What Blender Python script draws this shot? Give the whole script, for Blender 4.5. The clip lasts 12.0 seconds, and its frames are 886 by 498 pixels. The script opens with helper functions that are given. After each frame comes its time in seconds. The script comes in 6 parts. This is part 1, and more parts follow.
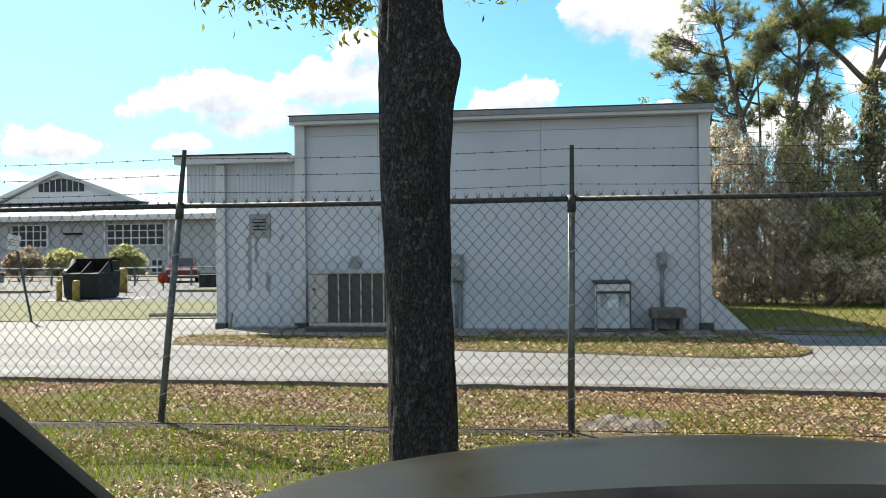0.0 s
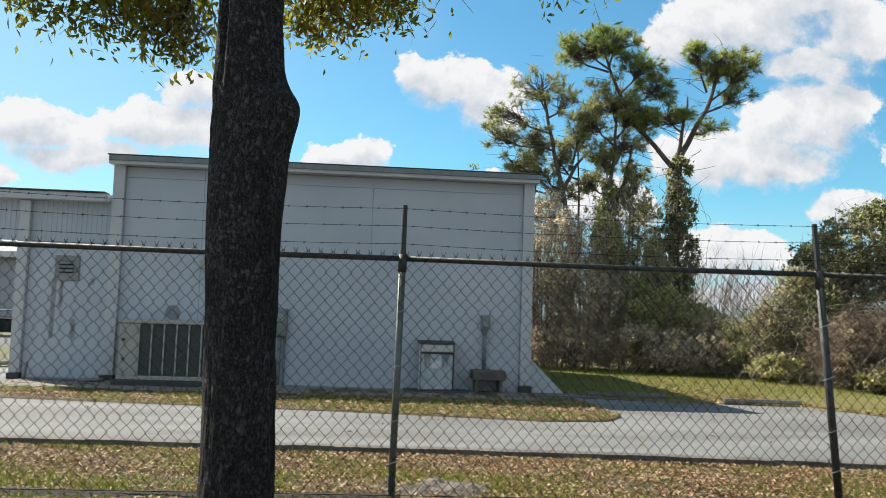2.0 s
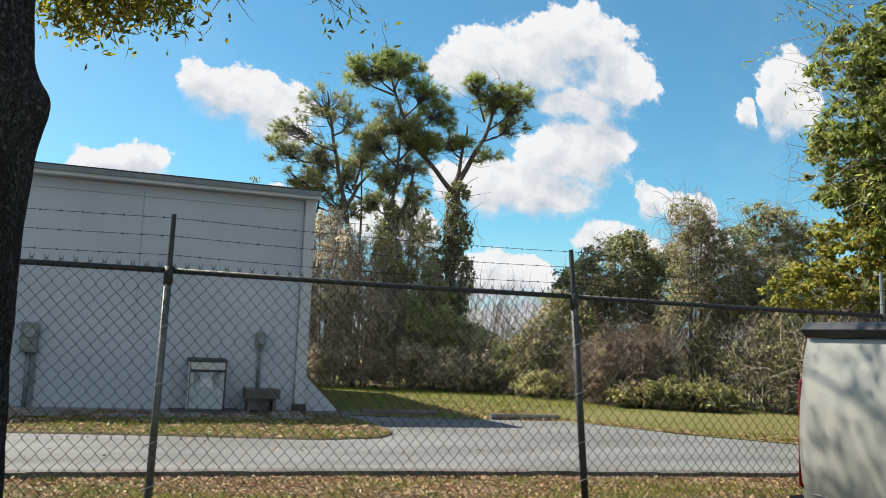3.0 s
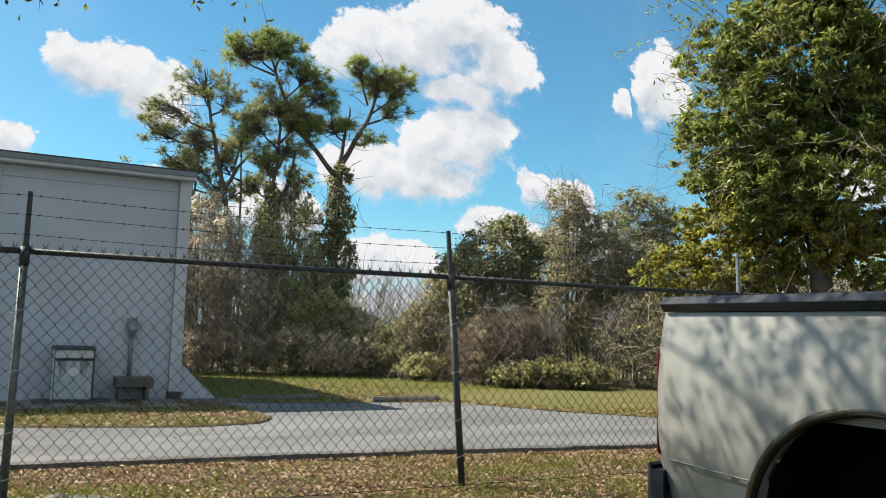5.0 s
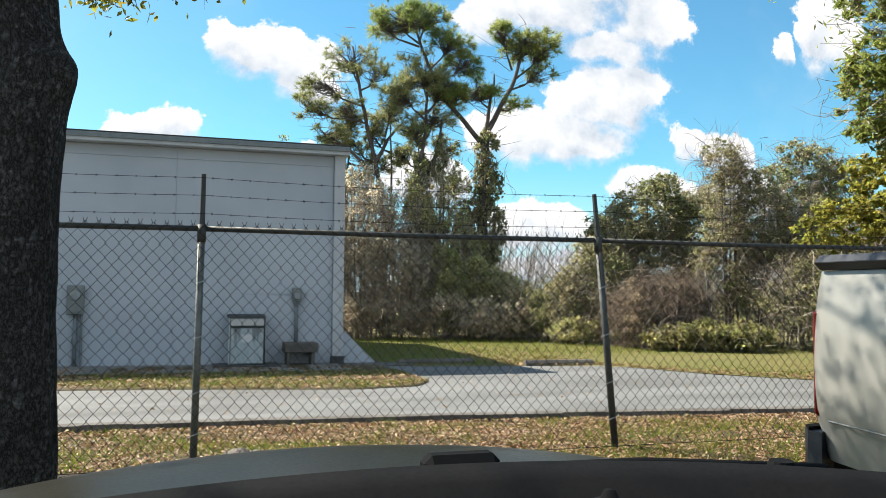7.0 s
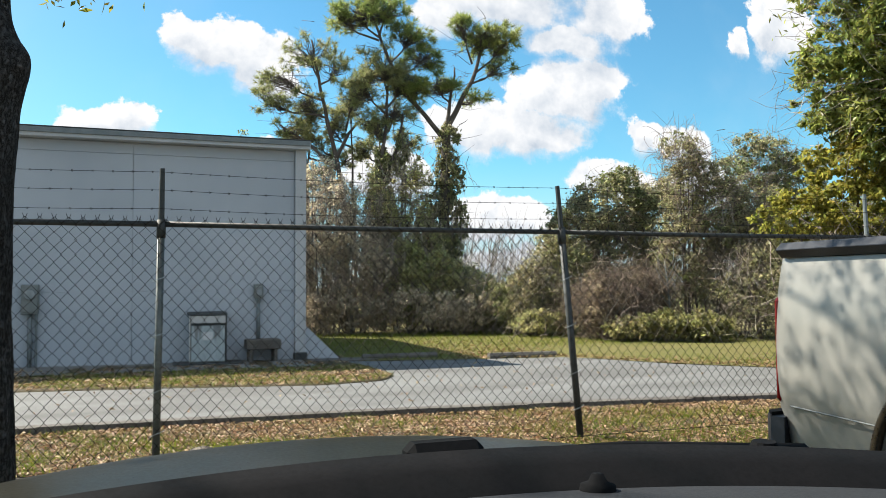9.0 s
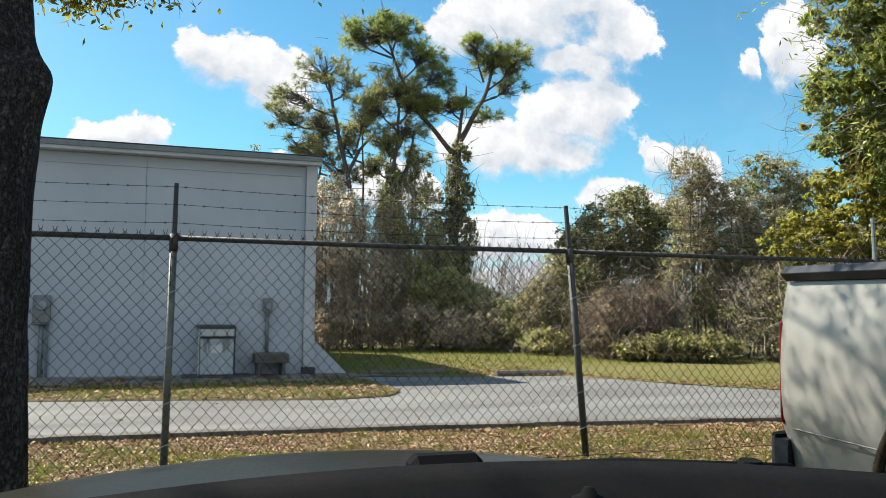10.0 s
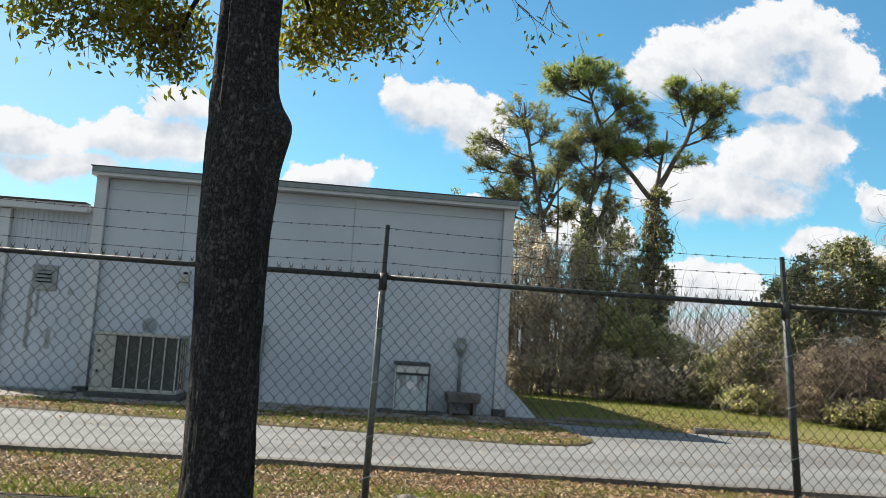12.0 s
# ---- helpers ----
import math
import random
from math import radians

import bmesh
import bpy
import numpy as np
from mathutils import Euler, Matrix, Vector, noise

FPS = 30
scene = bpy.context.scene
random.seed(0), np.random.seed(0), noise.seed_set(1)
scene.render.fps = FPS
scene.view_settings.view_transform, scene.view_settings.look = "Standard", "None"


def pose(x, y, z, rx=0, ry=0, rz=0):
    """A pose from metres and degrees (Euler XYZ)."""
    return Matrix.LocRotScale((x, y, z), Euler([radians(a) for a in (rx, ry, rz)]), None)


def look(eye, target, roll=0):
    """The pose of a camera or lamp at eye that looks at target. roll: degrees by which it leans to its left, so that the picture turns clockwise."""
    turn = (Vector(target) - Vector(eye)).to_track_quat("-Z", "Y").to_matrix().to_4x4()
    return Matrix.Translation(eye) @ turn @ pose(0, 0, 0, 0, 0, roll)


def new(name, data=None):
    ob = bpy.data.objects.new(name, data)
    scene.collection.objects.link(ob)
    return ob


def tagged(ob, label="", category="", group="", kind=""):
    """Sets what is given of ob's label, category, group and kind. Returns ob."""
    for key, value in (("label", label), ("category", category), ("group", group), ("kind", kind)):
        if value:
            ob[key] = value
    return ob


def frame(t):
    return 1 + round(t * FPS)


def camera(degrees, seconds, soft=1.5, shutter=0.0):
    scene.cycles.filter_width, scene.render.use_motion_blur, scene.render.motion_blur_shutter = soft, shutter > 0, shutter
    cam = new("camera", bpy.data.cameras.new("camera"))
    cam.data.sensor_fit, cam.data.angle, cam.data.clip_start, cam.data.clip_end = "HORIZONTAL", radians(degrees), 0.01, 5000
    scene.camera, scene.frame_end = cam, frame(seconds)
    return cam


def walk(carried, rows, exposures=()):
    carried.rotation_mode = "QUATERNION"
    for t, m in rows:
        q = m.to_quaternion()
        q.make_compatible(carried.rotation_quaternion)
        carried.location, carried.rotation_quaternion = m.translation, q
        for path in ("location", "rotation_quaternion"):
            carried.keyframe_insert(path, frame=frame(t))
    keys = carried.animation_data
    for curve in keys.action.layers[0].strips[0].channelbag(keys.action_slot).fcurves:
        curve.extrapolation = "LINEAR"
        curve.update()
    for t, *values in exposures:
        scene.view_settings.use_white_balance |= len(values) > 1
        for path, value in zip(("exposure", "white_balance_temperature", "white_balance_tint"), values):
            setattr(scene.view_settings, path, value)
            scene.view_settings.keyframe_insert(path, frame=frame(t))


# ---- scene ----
cam = camera(56.6, 12.0, soft=0.8)
PATH = [
    (0, (3.13, 0.168, 1.34), (2.882, 2.153, 1.356), -0.6),
    (0.5, (3.092, 0.203, 1.356), (2.772, 2.177, 1.381), -0.0),
    (1, (3.085, 0.201, 1.353), (2.777, 2.177, 1.404), 0.5),
    (1.5, (3.083, 0.224, 1.346), (2.901, 2.212, 1.459), 1.3),
    (2, (3.108, 0.261, 1.351), (3.275, 2.247, 1.509), 1.9),
    (2.5, (3.124, 0.262, 1.351), (3.566, 2.203, 1.546), 2.5),
    (3, (3.168, 0.26, 1.342), (3.843, 2.13, 1.563), 2.4),
    (3.5, (3.214, 0.27, 1.32), (4.054, 2.072, 1.541), 2.1),
    (3.7, (3.22, 0.272, 1.318), (4.094, 2.058, 1.534), 2.0),
    (5.3, (3.223, 0.216, 1.31), (4.156, 1.975, 1.502), 1.6),
    (5.5, (3.215, 0.173, 1.319), (4.117, 1.948, 1.506), 1.6),
    (6, (3.198, 0.122, 1.318), (3.891, 1.99, 1.491), 1.3),
    (6.5, (3.192, 0.121, 1.317), (3.8, 2.021, 1.464), 1.0),
    (7, (3.199, 0.116, 1.31), (3.801, 2.021, 1.413), 0.5),
    (8.8, (3.182, 0.146, 1.301), (3.877, 2.019, 1.386), -0.5),
    (9, (3.187, 0.146, 1.298), (3.877, 2.021, 1.388), -0.3),
    (9.5, (3.189, 0.109, 1.297), (3.894, 1.978, 1.397), 0.0),
    (10, (3.172, 0.088, 1.304), (3.84, 1.969, 1.434), 0.6),
    (10.5, (3.147, 0.095, 1.311), (3.559, 2.046, 1.462), 2.0),
    (11, (3.138, 0.086, 1.304), (3.53, 2.04, 1.468), 2.6),
    (11.5, (3.129, 0.101, 1.31), (3.498, 2.055, 1.522), 3.6),
    (12, (3.084, 0.107, 1.311), (3.299, 2.083, 1.529), 3.7),
]
walk(cam, [(t, look(eye, target, roll)) for t, eye, target, roll in PATH],
     exposures=[(0.0, 1.35), (0.5, 1.21), (1.0, 1.06), (1.5, 0.97), (2.5, 0.98), (3.5, 0.93), (5.5, 0.97), (6.0, 1.05), (7.0, 1.25), (9.5, 1.13), (10.5, 1.08), (12.0, 1.03)])

# ---- light ----
SUN_AZ = (-0.755, 0.656)         # horizontal direction towards the sun
SUN_EL = radians(45.0)


def node(tree, kind, **values):
    n = tree.nodes.new(kind)
    for key, value in values.items():
        n.inputs[key].default_value = value
    return n


def mathn(tree, op, a, b=None, c=None, clamp=False):
    n = tree.nodes.new("ShaderNodeMath")
    n.operation, n.use_clamp = op, clamp
    for i, v in enumerate((a, b, c)):
        if v is None:
            continue
        if isinstance(v, (int, float)):
            n.inputs[i].default_value = v
        else:
            tree.links.new(v, n.inputs[i])
    return n.outputs[0]


def vecn(tree, op, a, b=None, c=None):
    n = tree.nodes.new("ShaderNodeVectorMath")
    n.operation = op
    for i, v in enumerate((a, b, c)):
        if v is None:
            continue
        if isinstance(v, tuple):
            n.inputs[i].default_value = v
        else:
            tree.links.new(v, n.inputs[i])
    return n


def mixc(tree, fac, a, b, mode="MIX"):
    n = tree.nodes.new("ShaderNodeMix")
    n.data_type, n.blend_type = "RGBA", mode
    for sock, v in ((n.inputs["Factor"], fac), (n.inputs["A"], a), (n.inputs["B"], b)):
        if isinstance(v, tuple):
            sock.default_value = (*v[:3], 1)
        elif isinstance(v, (int, float)):
            sock.default_value = v
        else:
            tree.links.new(v, sock)
    return n.outputs["Result"]


def smooth(tree, v, lo, hi):
    n = tree.nodes.new("ShaderNodeMapRange")
    n.interpolation_type = "SMOOTHSTEP"
    tree.links.new(v, n.inputs["Value"])
    n.inputs["From Min"].default_value, n.inputs["From Max"].default_value = lo, hi
    return n.outputs["Result"]


# cumulus: direction (east over north, up over north), half width, half height
CLOUDS = [
    (0.085, 0.29, 0.070, 0.042), (0.135, 0.275, 0.055, 0.048), (0.05, 0.30, 0.034, 0.030), (0.155, 0.25, 0.035, 0.030),
    (0.555, 0.43, 0.105, 0.060), (0.47, 0.385, 0.125, 0.055), (0.610, 0.385, 0.080, 0.065), (0.37, 0.36, 0.055, 0.033),
    (0.55, 0.335, 0.075, 0.030), (0.555, 0.265, 0.105, 0.050), (0.60, 0.285, 0.060, 0.042), (0.49, 0.215, 0.120, 0.045), (0.40, 0.20, 0.07, 0.04),
    (-0.42, 0.205, 0.120, 0.036), (-0.25, 0.215, 0.090, 0.045), (-0.225, 0.262, 0.045, 0.030), (-0.36, 0.175, 0.12, 0.02),
    (-0.035, 0.185, 0.062, 0.026), (-0.01, 0.197, 0.034, 0.020), (-0.64, 0.15, 0.085, 0.026), (-0.46, 0.145, 0.040, 0.018),
    (-0.56, 0.10, 0.16, 0.020), (0.93, 0.40, 0.070, 0.090), (0.84, 0.362, 0.024, 0.026), (0.62, 0.145, 0.085, 0.036),
    (0.675, 0.215, 0.026, 0.034), (0.74, 0.20, 0.050, 0.034), (0.77, 0.15, 0.070, 0.040), (0.45, 0.085, 0.085, 0.040), (0.30, 0.14, 0.060, 0.050),
    (0.13, 0.15, 0.060, 0.036), (0.47, 0.03, 0.12, 0.030), (-1.25, 0.28, 0.20, 0.07), (1.55, 0.30, 0.22, 0.08),
]


def build_sky():
    world = bpy.data.worlds.new("world")
    scene.world, world.use_nodes = world, True
    t = world.node_tree
    t.nodes.clear()
    sky = t.nodes.new("ShaderNodeTexSky")
    sky.sky_type, sky.sun_disc = "NISHITA", False
    sky.sun_elevation, sky.sun_rotation = SUN_EL, math.atan2(SUN_AZ[0], SUN_AZ[1])
    sky.air_density, sky.dust_density, sky.ozone_density = 1.0, 0.3, 1.6
    way = t.nodes.new("ShaderNodeTexCoord").outputs["Generated"]
    split = t.nodes.new("ShaderNodeSeparateXYZ")
    t.links.new(way, split.inputs[0])
    ahead = mathn(t, "MAXIMUM", split.outputs["Y"], 0.08)
    uv = t.nodes.new("ShaderNodeCombineXYZ")
    t.links.new(mathn(t, "DIVIDE", split.outputs["X"], ahead), uv.inputs[0])
    t.links.new(mathn(t, "DIVIDE", split.outputs["Z"], ahead), uv.inputs[1])
    big = node(t, "ShaderNodeTexNoise", Scale=9.0, Detail=7.0, Roughness=0.6)
    t.links.new(uv.outputs[0], big.inputs["Vector"])
    off = vecn(t, "MULTIPLY_ADD", big.outputs["Color"], (0.085, 0.065, 0.0), (-0.0425, -0.0325, 0.0)).outputs[0]
    at = vecn(t, "ADD", uv.outputs[0], off).outputs[0]
    mask, low = None, None
    for u, v, w, h in CLOUDS:
        far = vecn(t, "LENGTH", vecn(t, "MULTIPLY_ADD", at, (1 / w, 1 / h, 0.0), (-u / w, -v / h, 0.0)).outputs[0]).outputs["Value"]
        one = mathn(t, "SUBTRACT", 1.0, far)
        under = vecn(t, "LENGTH", vecn(t, "MULTIPLY_ADD", at, (0.9 / w, 0.9 / h, 0.0), (-u * 0.9 / w, -(v - 0.7 * h) * 0.9 / h, 0.0)).outputs[0]).outputs["Value"]
        two = mathn(t, "SUBTRACT", 1.0, under)
        mask = one if mask is None else mathn(t, "MAXIMUM", mask, one)
        low = two if low is None else mathn(t, "MAXIMUM", low, two)
    fine = node(t, "ShaderNodeTexNoise", Scale=20.0, Detail=8.0, Roughness=0.66)
    t.links.new(uv.outputs[0], fine.inputs["Vector"])
    beside = node(t, "ShaderNodeTexNoise", Scale=20.0, Detail=5.0, Roughness=0.6)
    t.links.new(vecn(t, "ADD", uv.outputs[0], (-0.010, 0.014, 0.0)).outputs[0], beside.inputs["Vector"])
    plain = node(t, "ShaderNodeTexNoise", Scale=20.0, Detail=5.0, Roughness=0.6)
    t.links.new(uv.outputs[0], plain.inputs["Vector"])
    relief = mathn(t, "SUBTRACT", beside.outputs["Fac"], plain.outputs["Fac"])
    edge = mathn(t, "ADD", mask, mathn(t, "MULTIPLY_ADD", fine.outputs["Fac"], 1.5, -0.75))
    # clouds carried on behind, out of view, thickened to light the wall neutrally
    rest = node(t, "ShaderNodeTexNoise", Scale=3.2, Detail=8.0, Roughness=0.58)
    t.links.new(way, rest.inputs["Vector"])
    behind = mathn(t, "MULTIPLY", smooth(t, rest.outputs["Fac"], 0.47, 0.56), smooth(t, mathn(t, "MULTIPLY", split.outputs["Y"], -1.0), -0.1, 0.1))
    cover = mathn(t, "MAXIMUM", mathn(t, "MULTIPLY", smooth(t, mathn(t, "DIVIDE", edge, mathn(t, "MULTIPLY_ADD", smooth(t, mathn(t, "SUBTRACT", low, mask), -0.1, 0.5), 0.55, 0.16)), 0.0, 1.0), smooth(t, split.outputs["Y"], 0.1, 0.3)), behind)
    shade = mathn(t, "MULTIPLY", smooth(t, mathn(t, "ADD", low, mathn(t, "MULTIPLY_ADD", fine.outputs["Fac"], 0.9, -0.45)), 0.05, 0.75), 0.62)
    shade = mathn(t, "ADD", shade, mathn(t, "MULTIPLY", relief, 2.0), clamp=True)
    white = mixc(t, shade, (0.93, 0.935, 0.945), (0.52, 0.59, 0.68))
    thin = node(t, "ShaderNodeTexNoise", Scale=4.0, Detail=5.0, Roughness=0.55)
    t.links.new(uv.outputs[0], thin.inputs["Vector"])
    blue = vecn(t, "MULTIPLY", sky.outputs["Color"], (0.078, 0.146, 0.154)).outputs[0]
    hazy = mixc(t, mathn(t, "MULTIPLY", smooth(t, thin.outputs["Fac"], 0.45, 0.8), 0.14), blue, (0.8, 0.87, 0.93))
    hazy = mixc(t, mathn(t, "MULTIPLY", smooth(t, mathn(t, "MULTIPLY", split.outputs["Z"], -1.0), -0.16, 0.0), 0.75), hazy, (0.62, 0.76, 0.90))
    hazy = mixc(t, mathn(t, "MULTIPLY", smooth(t, mathn(t, "MULTIPLY", split.outputs["X"], -1.0), -0.15, 0.55), 0.42), hazy, (0.66, 0.80, 0.90))
    full = mixc(t, cover, hazy, white)
    back = node(t, "ShaderNodeBackground", Strength=0.5)
    t.links.new(full, back.inputs["Color"])
    t.links.new(back.outputs[0], t.nodes.new("ShaderNodeOutputWorld").inputs["Surface"])


build_sky()
sun = new("sun", bpy.data.lights.new("sun", "SUN"))
sun.data.energy, sun.data.angle, sun.data.color = 5.0, radians(0.53), (1.0, 0.91, 0.77)
sun.matrix_world = look((0, 0, 30), (-SUN_AZ[0] * math.cos(SUN_EL), -SUN_AZ[1] * math.cos(SUN_EL), 30 - math.sin(SUN_EL)))


# ---- materials ----
def material(name, a, b, c=None, scale=6.0, fine=60.0, rough=0.85, bump=0.3, depth=0.01, metal=0.0, island=0.0, stretch=(1, 1, 1), spec=0.5,
             grain=0.35, through_light=0.0, coat=0.0):
    """Colours a and b mixed by a coarse noise, c by a fine one, with bump; island: how far loose pieces differ."""
    m = bpy.data.materials.new(name)
    m.use_nodes = True
    t = m.node_tree
    p = t.nodes["Principled BSDF"]
    where = t.nodes.new("ShaderNodeTexCoord").outputs["Object"]
    where = vecn(t, "MULTIPLY", where, stretch).outputs[0]
    n1 = node(t, "ShaderNodeTexNoise", Scale=scale, Detail=5.0, Roughness=0.6)
    n2 = node(t, "ShaderNodeTexNoise", Scale=fine, Detail=4.0, Roughness=0.65)
    for n in (n1, n2):
        t.links.new(where, n.inputs["Vector"])
    col = mixc(t, smooth(t, n1.outputs["Fac"], 0.32, 0.68), a, b)
    col = mixc(t, mathn(t, "MULTIPLY", smooth(t, n2.outputs["Fac"], 0.4, 0.72), grain), col, c or tuple(0.6 * v for v in a))
    if island:
        geo = t.nodes.new("ShaderNodeNewGeometry")
        hsv = node(t, "ShaderNodeHueSaturation")
        r = geo.outputs["Random Per Island"]
        t.links.new(mathn(t, "MULTIPLY_ADD", r, 0.05 * island, 0.5 - 0.025 * island), hsv.inputs["Hue"])
        r2 = mathn(t, "FRACT", mathn(t, "MULTIPLY", r, 17.31))
        t.links.new(mathn(t, "MULTIPLY_ADD", r2, 0.9 * island, 1 - 0.45 * island), hsv.inputs["Value"])
        t.links.new(col, hsv.inputs["Color"])
        col = hsv.outputs["Color"]
    t.links.new(col, p.inputs["Base Color"])
    p.inputs["Metallic"].default_value, p.inputs["Specular IOR Level"].default_value = metal, spec
    t.links.new(mathn(t, "MULTIPLY_ADD", n2.outputs["Fac"], 0.25, rough - 0.125, clamp=True), p.inputs["Roughness"])
    if coat:
        p.inputs["Coat Weight"].default_value, p.inputs["Coat Roughness"].default_value = coat, 0.08
    if bump:
        bn = node(t, "ShaderNodeBump", Strength=bump, Distance=depth)
        t.links.new(mathn(t, "MULTIPLY_ADD", n1.outputs["Fac"], 0.5, n2.outputs["Fac"]), bn.inputs["Height"])
        t.links.new(bn.outputs[0], p.inputs["Normal"])
    if through_light:
        tr = node(t, "ShaderNodeBsdfTranslucent")
        t.links.new(col, tr.inputs["Color"])
        mx = node(t, "ShaderNodeMixShader", Fac=through_light)
        t.links.new(p.outputs[0], mx.inputs[1])
        t.links.new(tr.outputs[0], mx.inputs[2])
        t.links.new(mx.outputs[0], t.nodes["Material Output"].inputs["Surface"])
    return m


GRASS = material("lawn soil", (0.060, 0.043, 0.020), (0.071, 0.061, 0.020), (0.097, 0.067, 0.033), scale=1.3, fine=40, bump=0.8, depth=0.03, grain=0.6)
FAR_GRASS = material("mown grass", (0.119, 0.120, 0.025), (0.164, 0.138, 0.042), (0.077, 0.073, 0.017), scale=0.5, fine=14, bump=0.8, depth=0.05, grain=0.6)
BLADE = material("grass blades", (0.130, 0.205, 0.012), (0.218, 0.244, 0.032), scale=1.5, fine=20, island=0.9, through_light=0.45, bump=0)
LITTER = material("dry leaves", (0.304, 0.184, 0.090), (0.401, 0.298, 0.181), (0.162, 0.081, 0.039), scale=3, fine=30, island=1.1, rough=0.6, bump=0, through_light=0.2)
ROAD = material("worn asphalt", (0.106, 0.107, 0.104), (0.194, 0.203, 0.201), (0.066, 0.067, 0.069), scale=0.9, fine=70, bump=0.6, depth=0.01, grain=0.65, stretch=(0.4, 1.5, 1))
LOT = material("concrete paving", (0.152, 0.151, 0.140), (0.178, 0.179, 0.166), (0.115, 0.115, 0.111), scale=0.5, fine=60, bump=0.3, depth=0.005)
WEST_GRASS = material("thin yellow-green grass", (0.075, 0.085, 0.018), (0.105, 0.100, 0.028), (0.045, 0.05, 0.012), scale=0.5, fine=14, bump=0.8, depth=0.05, grain=0.6)
OLD_ASPHALT = material("old grey asphalt", (0.060, 0.063, 0.064), (0.085, 0.088, 0.09), (0.04, 0.042, 0.043), scale=0.4, fine=30, bump=0.5, depth=0.01, grain=0.5)
KERB = material("weathered concrete", (0.090, 0.082, 0.072), (0.150, 0.141, 0.126), (0.036, 0.031, 0.028), scale=3.0, fine=40, bump=0.6, depth=0.02, grain=0.6)
WALL = material("painted block wall", (0.377, 0.419, 0.463), (0.436, 0.477, 0.520), (0.294, 0.328, 0.364), scale=0.6, fine=70, bump=0.35, depth=0.005, grain=0.35)
TRIM = material("painted trim", (0.40, 0.425, 0.445), (0.46, 0.48, 0.495), (0.29, 0.31, 0.32), scale=1.5, fine=30, rough=0.6, bump=0.15, depth=0.004, grain=0.3)
PATCH = material("faded grey patch paint", (0.20, 0.22, 0.225), (0.25, 0.27, 0.27), scale=4, fine=40, bump=0.2)
STEEL = material("galvanised steel", (0.085, 0.10, 0.10), (0.15, 0.165, 0.16), (0.06, 0.07, 0.07), scale=6, fine=60, rough=0.5, metal=0.3, bump=0.2, depth=0.002)
DARKSTEEL = material("dark coated steel", (0.026, 0.034, 0.036), (0.045, 0.054, 0.056), (0.08, 0.07, 0.06), scale=5, fine=60, rough=0.62, metal=0.2, bump=0.2, depth=0.002)
WIRE = material("weathered fence wire", (0.015, 0.015, 0.014), (0.033, 0.031, 0.029), scale=4, fine=30, rough=0.85, metal=0.0, spec=0.1, bump=0)


def bark_material():
    m = material("oak bark", (0.082, 0.080, 0.078), (0.135, 0.131, 0.127), (0.034, 0.032, 0.031), scale=5, fine=90, rough=0.9, bump=0, grain=0.8, stretch=(1, 1, 0.45), spec=0.2)
    t = m.node_tree
    p = t.nodes["Principled BSDF"]
    where = vecn(t, "MULTIPLY", t.nodes.new("ShaderNodeTexCoord").outputs["Object"], (1, 1, 0.62)).outputs[0]
    split = node(t, "ShaderNodeTexNoise", Scale=38.0, Detail=7.0, Roughness=0.72)
    t.links.new(where, split.inputs["Vector"])
    crack = mathn(t, "ABSOLUTE", mathn(t, "SUBTRACT", split.outputs["Fac"], 0.5))
    flake = node(t, "ShaderNodeTexNoise", Scale=26.0, Detail=6.0, Roughness=0.7)
    across = vecn(t, "MULTIPLY", t.nodes["Texture Coordinate"].outputs["Object"], (0.6, 0.6, 2.2)).outputs[0]
    t.links.new(across, flake.inputs["Vector"])
    old = p.inputs["Base Color"].links[0].from_socket
    pale = node(t, "ShaderNodeTexNoise", Scale=3.2, Detail=6.0, Roughness=0.7)
    t.links.new(t.nodes["Texture Coordinate"].outputs["Object"], pale.inputs["Vector"])
    spots = mathn(t, "MULTIPLY", smooth(t, pale.outputs["Fac"], 0.47, 0.62), smooth(t, flake.outputs["Fac"], 0.50, 0.62))
    col = mixc(t, mathn(t, "MULTIPLY", spots, 0.45), old, (0.27, 0.265, 0.26))
    col = mixc(t, smooth(t, crack, 0.0, 0.05), (0.020, 0.017, 0.015), col)
    t.links.new(col, p.inputs["Base Color"])
    bn = node(t, "ShaderNodeBump", Strength=1.0, Distance=0.03)
    t.links.new(mathn(t, "ADD", mathn(t, "MULTIPLY", smooth(t, crack, 0.0, 0.10), 0.7), mathn(t, "MULTIPLY", flake.outputs["Fac"], 0.6)), bn.inputs["Height"])
    t.links.new(bn.outputs[0], p.inputs["Normal"])
    return m


BARK = bark_material()
SOIL = material("bare dark soil", (0.022, 0.017, 0.012), (0.037, 0.028, 0.020), scale=6, fine=50, bump=0.9, depth=0.03)
TWIG = material("grey twigs", (0.185, 0.156, 0.130), (0.302, 0.264, 0.227), scale=4, fine=20, island=1.5, bump=0)
PALE_VINE = material("pale dry vines", (0.272, 0.227, 0.182), (0.348, 0.302, 0.249), scale=1, fine=8, island=1.2, bump=0)
BROWN_TWIG = material("dry brown vines", (0.162, 0.123, 0.092), (0.230, 0.183, 0.144), scale=0.8, fine=8, island=1.4, bump=0)
PINE_BARK = material("pine bark", (0.085, 0.07, 0.06), (0.13, 0.11, 0.095), (0.04, 0.035, 0.03), scale=3, fine=20, bump=0.8, depth=0.04)
OAK_LEAF = material("oak leaves", (0.150, 0.188, 0.026), (0.247, 0.240, 0.038), (0.375, 0.255, 0.045), scale=1.3, fine=9, island=1.1, rough=0.4, through_light=0.6, bump=0)
